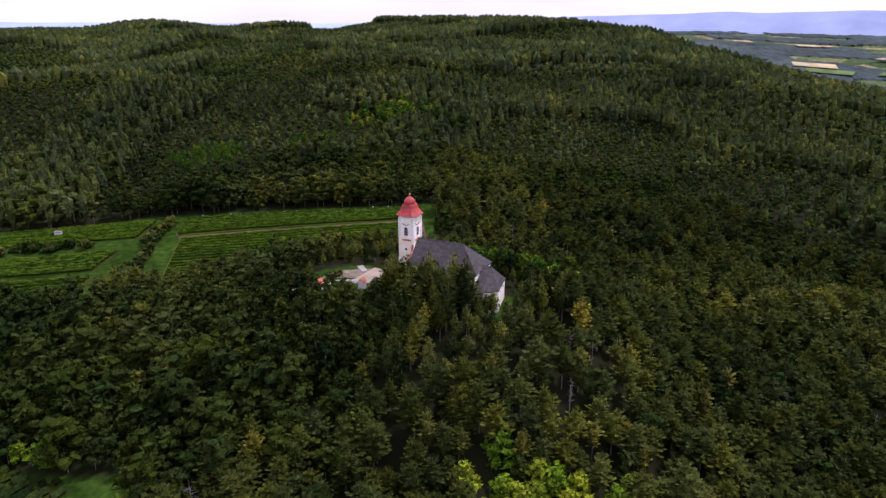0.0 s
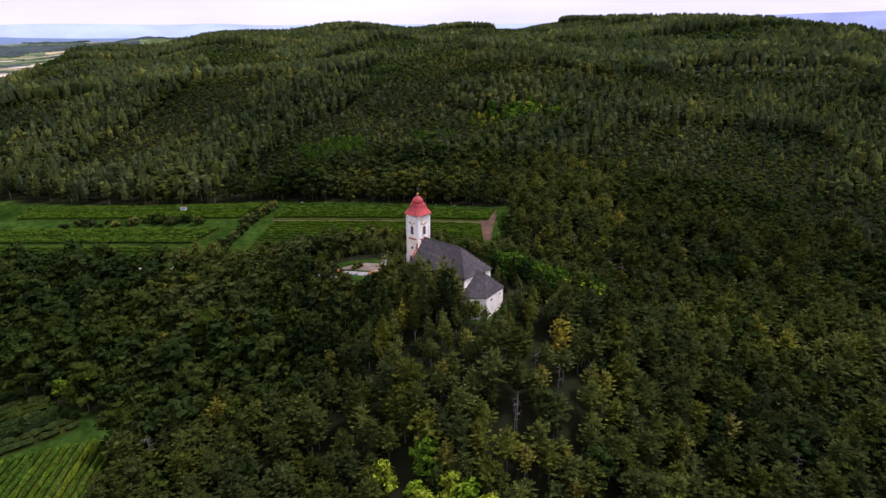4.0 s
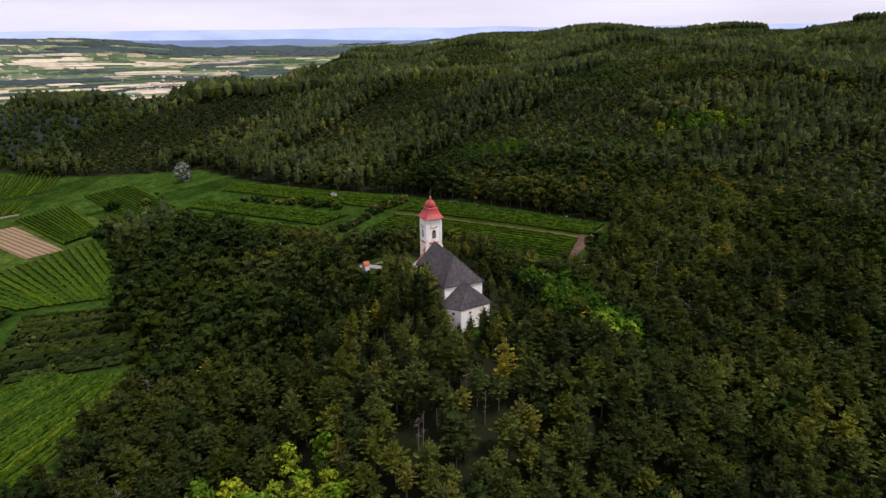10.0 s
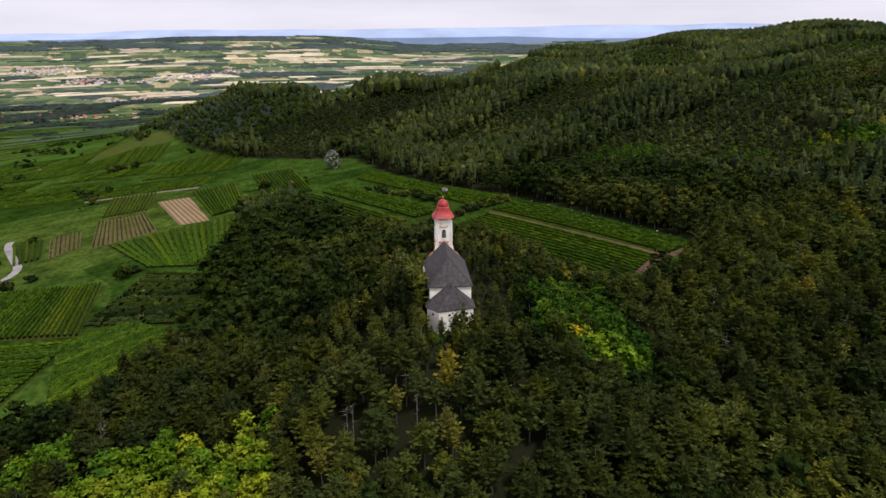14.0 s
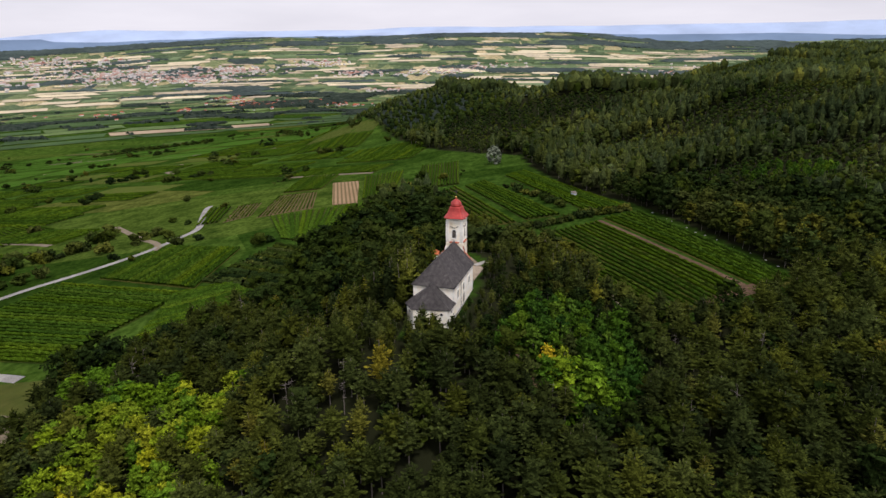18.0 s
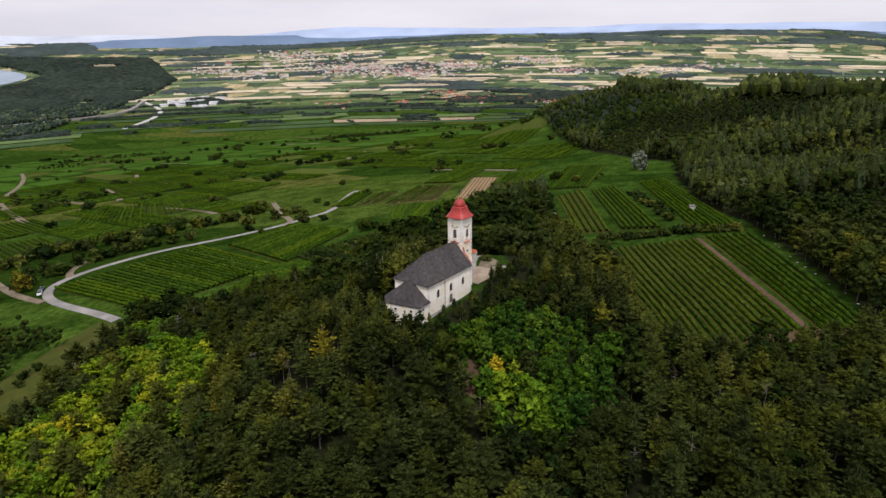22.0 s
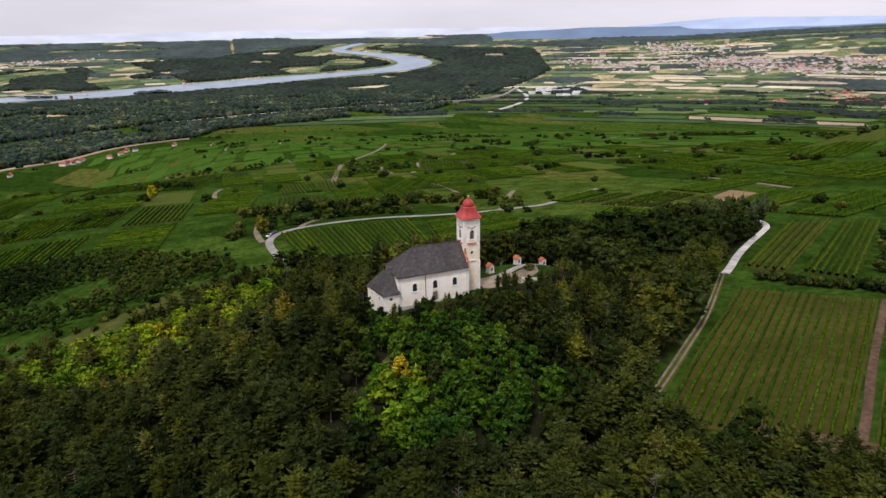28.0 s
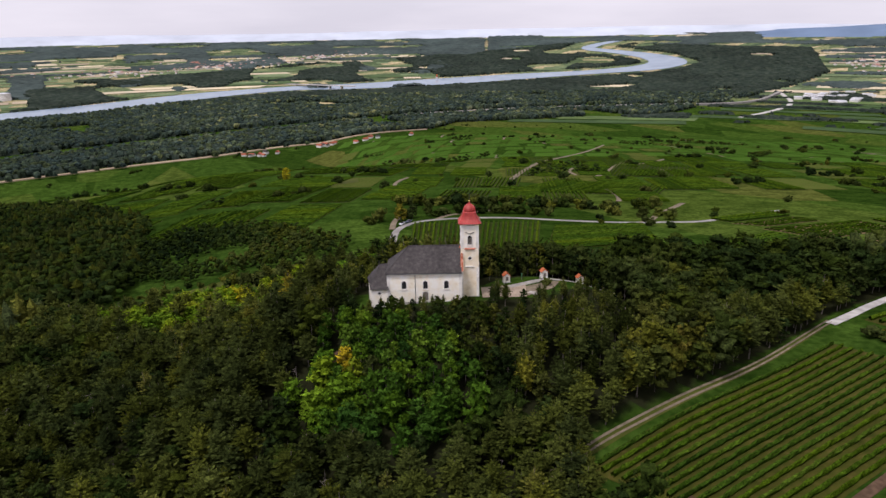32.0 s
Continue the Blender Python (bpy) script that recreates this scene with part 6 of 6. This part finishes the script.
def cabin():
    x, y = -148, 238
    ob = thing("field_hut", "small grey tin hut at the forest edge", "hut", (x, y, ground_z(x, y)), 12)
    part("wall", box(bmesh.new(), -1.1, 1.1, -1.0, 1.0, -0.3, 2.2, 0.03), ROOF_GREY, ob)
    r = bmesh.new()
    bmesh.ops.create_cube(r, size=1, matrix=pose(0, 0, 2.3, 0, 6, 0) @ Matrix.Diagonal((2.6, 2.4, 0.1, 1)))
    part("roof", r, WOOD, ob)


cabin()


# ---------------------------------------------------------------- villages on the plain
def house_meshes(w, d, h, mat):
    walls = bm_mesh("outer_wall", box(bmesh.new(), -w / 2, w / 2, -d / 2, d / 2, -4, h), WHITE_WALL)
    r = bmesh.new()
    o, top = 0.6, h + d * 0.42
    vs = [r.verts.new(p) for p in ((-w / 2 - o, -d / 2 - o, h - 0.3), (w / 2 + o, -d / 2 - o, h - 0.3), (w / 2 + o, d / 2 + o, h - 0.3), (-w / 2 - o, d / 2 + o, h - 0.3), (-w / 2 - o, 0, top), (w / 2 + o, 0, top))]
    for q in ((0, 1, 5, 4), (2, 3, 4, 5), (1, 2, 5), (3, 0, 4), (3, 2, 1, 0)):
        r.faces.new([vs[i] for i in q])
    return walls, bm_mesh("roof", r, mat)


def build_villages():
    rng = np.random.default_rng(71)
    protos = []
    for w, d, h, mat, label in ((14, 9, 5, ROOF_RED, "white village house with red roof"), (18, 10, 6, ROOF_RED, "long white village house with red roof"), (12, 10, 6.5, SLATE, "white village house with dark roof"), (22, 11, 5, ROOF_RED, "farm building with red roof")):
        ob = thing("house", label, "house", group="village houses")
        a, b = house_meshes(w, d, h, mat)
        part("outer_wall", a, WHITE_WALL, ob)
        part("roof", b, mat, ob)
        protos.append(ob)
    used = set()

    def put(x, y, s=1.0):
        src = protos[rng.integers(0, 4)]
        m = pose(x, y, ground_z(x, y), 0, 0, rng.uniform(0, 180)) @ Matrix.Diagonal((s, s, s, 1))
        if src in used:
            src = copy_thing(src, Matrix.Identity(4))
        used.add(src)
        src.matrix_basis = m

    for cx, cy, sx, sy, n in ((-2800, -330, 70, 70, 30), (-2620, -190, 90, 130, 70), (-2640, 20, 60, 110, 34), (-2530, 170, 40, 50, 10), (-2480, -420, 50, 70, 8), (-215, -1254, 40, 14, 9), (-390, -1290, 40, 12, 8), (-470, -1235, 30, 20, 4), (-590, -1206, 20, 10, 1), (-2350, -700, 120, 150, 14), (-2500, 330, 90, 60, 8)):
        for _ in range(n):
            put(cx + rng.normal(0, sx * 0.6), cy + rng.normal(0, sy * 0.6), rng.uniform(0.8, 1.3) * (0.75 if cx > -1000 else 0.72))
    # the far town: joined, too many to count
    town, roofs, tn, rn = [], [], 0, 0
    tf, rf = [], []
    for cx, cy, sx, sy, n in ((-3400, -850, 130, 330, 430), (-3330, -560, 60, 90, 70), (-3570, -370, 60, 130, 120), (-3450, 240, 50, 130, 60), (-3410, 600, 50, 180, 60), (-3500, 900, 60, 200, 50), (-3720, 40, 60, 120, 60),
                              (-3150, -1500, 120, 260, 90), (-3700, -1300, 120, 260, 130), (-500, -3600, 300, 90, 90), (100, -3500, 220, 70, 50), (-1100, -3700, 250, 80, 60), (-3000, 1700, 150, 250, 60), (-2940, 360, 40, 70, 26)):
        for _ in range(n):
            x, y = cx + rng.normal(0, sx * 0.7), cy + rng.normal(0, sy * 0.7)
            if not on_grid(GRID_OPEN, x, y):
                continue
            z, a = float(far_z(x, y)), rng.uniform(0, 3.14)
            big = 2.6 if rng.random() < 0.05 else 1.0
            w, d, h = rng.uniform(4.5, 9) * big, rng.uniform(3.5, 6) * big, rng.uniform(4, 7)
            c, s = math.cos(a), math.sin(a)
            pts = np.array([(-w, -d), (w, -d), (w, d), (-w, d)])
            pts = np.c_[pts[:, 0] * c - pts[:, 1] * s + x, pts[:, 0] * s + pts[:, 1] * c + y]
            town.append(np.concatenate([np.c_[pts, np.full(4, z - 5)], np.c_[pts, np.full(4, z + h)]]))
            tf.append(np.array([(i, (i + 1) % 4, 4 + (i + 1) % 4) for i in range(4)] + [(i, 4 + (i + 1) % 4, 4 + i) for i in range(4)]) + tn)
            tn += 8
            top = np.array([[x + c * w, y + s * w, z + h + d * 0.7], [x - c * w, y - s * w, z + h + d * 0.7]])
            roofs.append(np.concatenate([np.c_[pts, np.full(4, z + h)], top]))
            rf.append(np.array([(0, 1, 4), (0, 4, 5), (2, 3, 5), (2, 5, 4), (1, 2, 4), (3, 0, 5)]) + rn)
            rn += 6
    tagged(new("town_walls", tri_mesh("town_walls", np.concatenate(town), np.concatenate(tf), WHITE_WALL)), "pale walls of far towns on the plain", "town", kind="stuff")
    tagged(new("town_roofs", tri_mesh("town_roofs", np.concatenate(roofs), np.concatenate(rf), TOWN_ROOF)), "red and grey roofs of far towns on the plain", "town", kind="stuff")
    # industrial halls
    for k in range(24):
        x, y = -2350 + rng.uniform(-130, 130), -1285 + rng.uniform(-110, 110)
        ob = thing("industrial_hall", "large white flat-roofed industrial hall", "hall", (x, y, ground_z(x, y)), rng.uniform(20, 40), "industrial halls")
        w, d, h = rng.uniform(12, 30), rng.uniform(9, 17), rng.uniform(5, 8)
        part("outer_wall", box(bmesh.new(), -w, w, -d, d, -4, h), WHITE_WALL, ob)
        part("roof", box(bmesh.new(), -w - 0.5, w + 0.5, -d - 0.5, d + 0.5, h, h + 0.8), ROOF_GREY, ob)


build_villages()


def build_bridge():
    a, b = Vector((-712, -2937, 0)), Vector((-900, -2640, 0))
    ln, turn = (b - a).length, math.degrees(math.atan2(b.y - a.y, b.x - a.x))
    m = a.lerp(b, 0.5)
    z = ground_z(m.x, m.y)
    ob = thing("bridge", "long pale concrete road bridge over the river", "bridge", (m.x, m.y, z), turn)
    part("deck", box(bmesh.new(), -ln / 2 - 40, ln / 2 + 40, -9, 9, 11, 14, 0.3), CONCRETE, ob)
    for k in range(5):
        x = -ln / 2 + (k + 0.5) * ln / 5
        part("pier", box(bmesh.new(), x - 2.5, x + 2.5, -8, 8, -3, 11, 0.3), CONCRETE, ob)


build_bridge()


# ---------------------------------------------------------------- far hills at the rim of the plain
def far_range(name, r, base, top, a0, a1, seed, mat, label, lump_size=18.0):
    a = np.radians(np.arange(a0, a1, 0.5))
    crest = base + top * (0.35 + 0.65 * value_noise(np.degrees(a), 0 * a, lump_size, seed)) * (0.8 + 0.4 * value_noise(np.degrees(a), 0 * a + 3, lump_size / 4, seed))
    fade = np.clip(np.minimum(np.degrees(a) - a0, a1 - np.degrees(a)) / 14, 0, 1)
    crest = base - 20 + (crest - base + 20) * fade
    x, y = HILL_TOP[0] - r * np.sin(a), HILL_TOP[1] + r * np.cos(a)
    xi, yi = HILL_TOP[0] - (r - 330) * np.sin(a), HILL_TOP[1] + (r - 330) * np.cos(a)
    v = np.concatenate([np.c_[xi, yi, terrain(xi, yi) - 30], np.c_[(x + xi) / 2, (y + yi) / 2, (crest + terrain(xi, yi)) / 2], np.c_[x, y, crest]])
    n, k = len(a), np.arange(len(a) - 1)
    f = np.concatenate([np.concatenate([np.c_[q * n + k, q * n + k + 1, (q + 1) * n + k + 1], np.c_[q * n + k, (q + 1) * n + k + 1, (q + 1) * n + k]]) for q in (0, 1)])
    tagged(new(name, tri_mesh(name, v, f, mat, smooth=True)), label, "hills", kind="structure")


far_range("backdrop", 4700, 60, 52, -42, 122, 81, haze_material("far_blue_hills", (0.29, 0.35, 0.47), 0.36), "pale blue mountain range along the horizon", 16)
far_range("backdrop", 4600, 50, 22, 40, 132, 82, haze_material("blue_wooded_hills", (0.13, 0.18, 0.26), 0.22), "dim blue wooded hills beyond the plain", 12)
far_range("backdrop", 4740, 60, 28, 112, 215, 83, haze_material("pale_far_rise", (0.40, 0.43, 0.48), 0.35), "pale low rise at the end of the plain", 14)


# ---------------------------------------------------------------- small things far off and along the lane
def build_lane_things():
    rng = np.random.default_rng(95)
    for x, y, mat, label, w, h in ((-68, -34, AUTUMN, "broad olive-brown tree beside the lane's bend", 4.2, 9.0), (-77, -38, BROAD, "broad dark green tree beside the lane's bend", 4.0, 8.5), (-88, -40, BROAD, "dark green tree beyond the lane", 3.6, 8.0)):
        t = thing("lane_tree", label, "tree", (x, y, ground_z(x, y)))
        shp = broadleaf(rng, 14, 14, h, w, 0.18)
        part("trunk", tri_mesh("trunk", *shp[0], BARK), BARK, t)
        part("crown", tri_mesh("crown", *shp[1], mat), mat, t)

    def car(x, y, turn, paint, label):
        ob = thing("car", label, "car", (x, y, ground_z(x, y) + 0.15), turn, "parked cars")
        part("body", box(bmesh.new(), -2.1, 2.1, -0.87, 0.87, 0.3, 0.95, 0.12), paint, ob)
        cab = bmesh.new()
        lathe(cab, [(1.0, 0.93), (0.95, 1.0), (0.72, 1.46), (0.6, 1.5)], 8, True)
        bmesh.ops.scale(cab, vec=(1.35, 0.84, 1), verts=cab.verts)
        part("cabin", cab, GLASS, ob, "dark glazed cabin")
        for sx in (-1.3, 1.3):
            for sy in (-0.8, 0.8):
                w = part("wheel", lathe(bmesh.new(), [(0.18, -0.1), (0.32, -0.1), (0.34, 0.0), (0.32, 0.1), (0.18, 0.1)], 12), IRON, ob)
                w.matrix_basis = pose(sx, sy, 0.34, 90, 0, 0)

    silver = surface("silver_car_paint", [(0.3, (0.55, 0.56, 0.58)), (0.7, (0.66, 0.67, 0.68))], 1.0, rough=0.35, spec=0.5)
    blue = surface("dark_car_paint", [(0.3, (0.04, 0.05, 0.08)), (0.7, (0.06, 0.07, 0.10))], 1.0, rough=0.35, spec=0.5)
    car(-64, -22.5, 38, silver, "silver car parked beside the lane's bend")
    car(-69.5, -26.5, 30, blue, "dark blue car parked beside the lane's bend")

    x, y = (466, -2926)
    t = thing("storage_tank", "large white storage tank on the far bank", "tank", (x, y, ground_z(x, y)))
    part("shell", lathe(bmesh.new(), [(26, -3), (26, 26)], 28), WHITE_WALL, t)
    part("lid", lathe(bmesh.new(), [(26.4, 26), (26.4, 27), (14, 29.5), (2, 30.5)], 28), ROOF_GREY, t)
    x, y = (-1407, -2750)
    t = thing("river_beacon", "red and white beacon tower at the river bank", "beacon", (x, y, ground_z(x, y)))
    part("base", lathe(bmesh.new(), [(7, -2), (6, 8), (5, 9)], 12), WHITE_WALL, t)
    part("head", lathe(bmesh.new(), [(5, 9), (4, 20), (1, 23)], 12), TILE, t)
    x, y = (-3990, -2005)
    z = ground_z(x, y)
    t = thing("power_station", "white power station with chimneys on the horizon", "power station", (x, y, z), 25)
    part("boiler_house", box(bmesh.new(), -20, 6, -11, 11, -5, 22), WHITE_WALL, t)
    part("turbine_hall", box(bmesh.new(), 6, 36, -9, 9, -5, 12), WHITE_WALL, t)
    for sx, h in ((-30, 34), (-7, 42)):
        part("chimney", lathe(bmesh.new(), [(2.6, -5), (1.8, h)], 14, centre=(sx, 0)), CONCRETE, t)


build_lane_things()

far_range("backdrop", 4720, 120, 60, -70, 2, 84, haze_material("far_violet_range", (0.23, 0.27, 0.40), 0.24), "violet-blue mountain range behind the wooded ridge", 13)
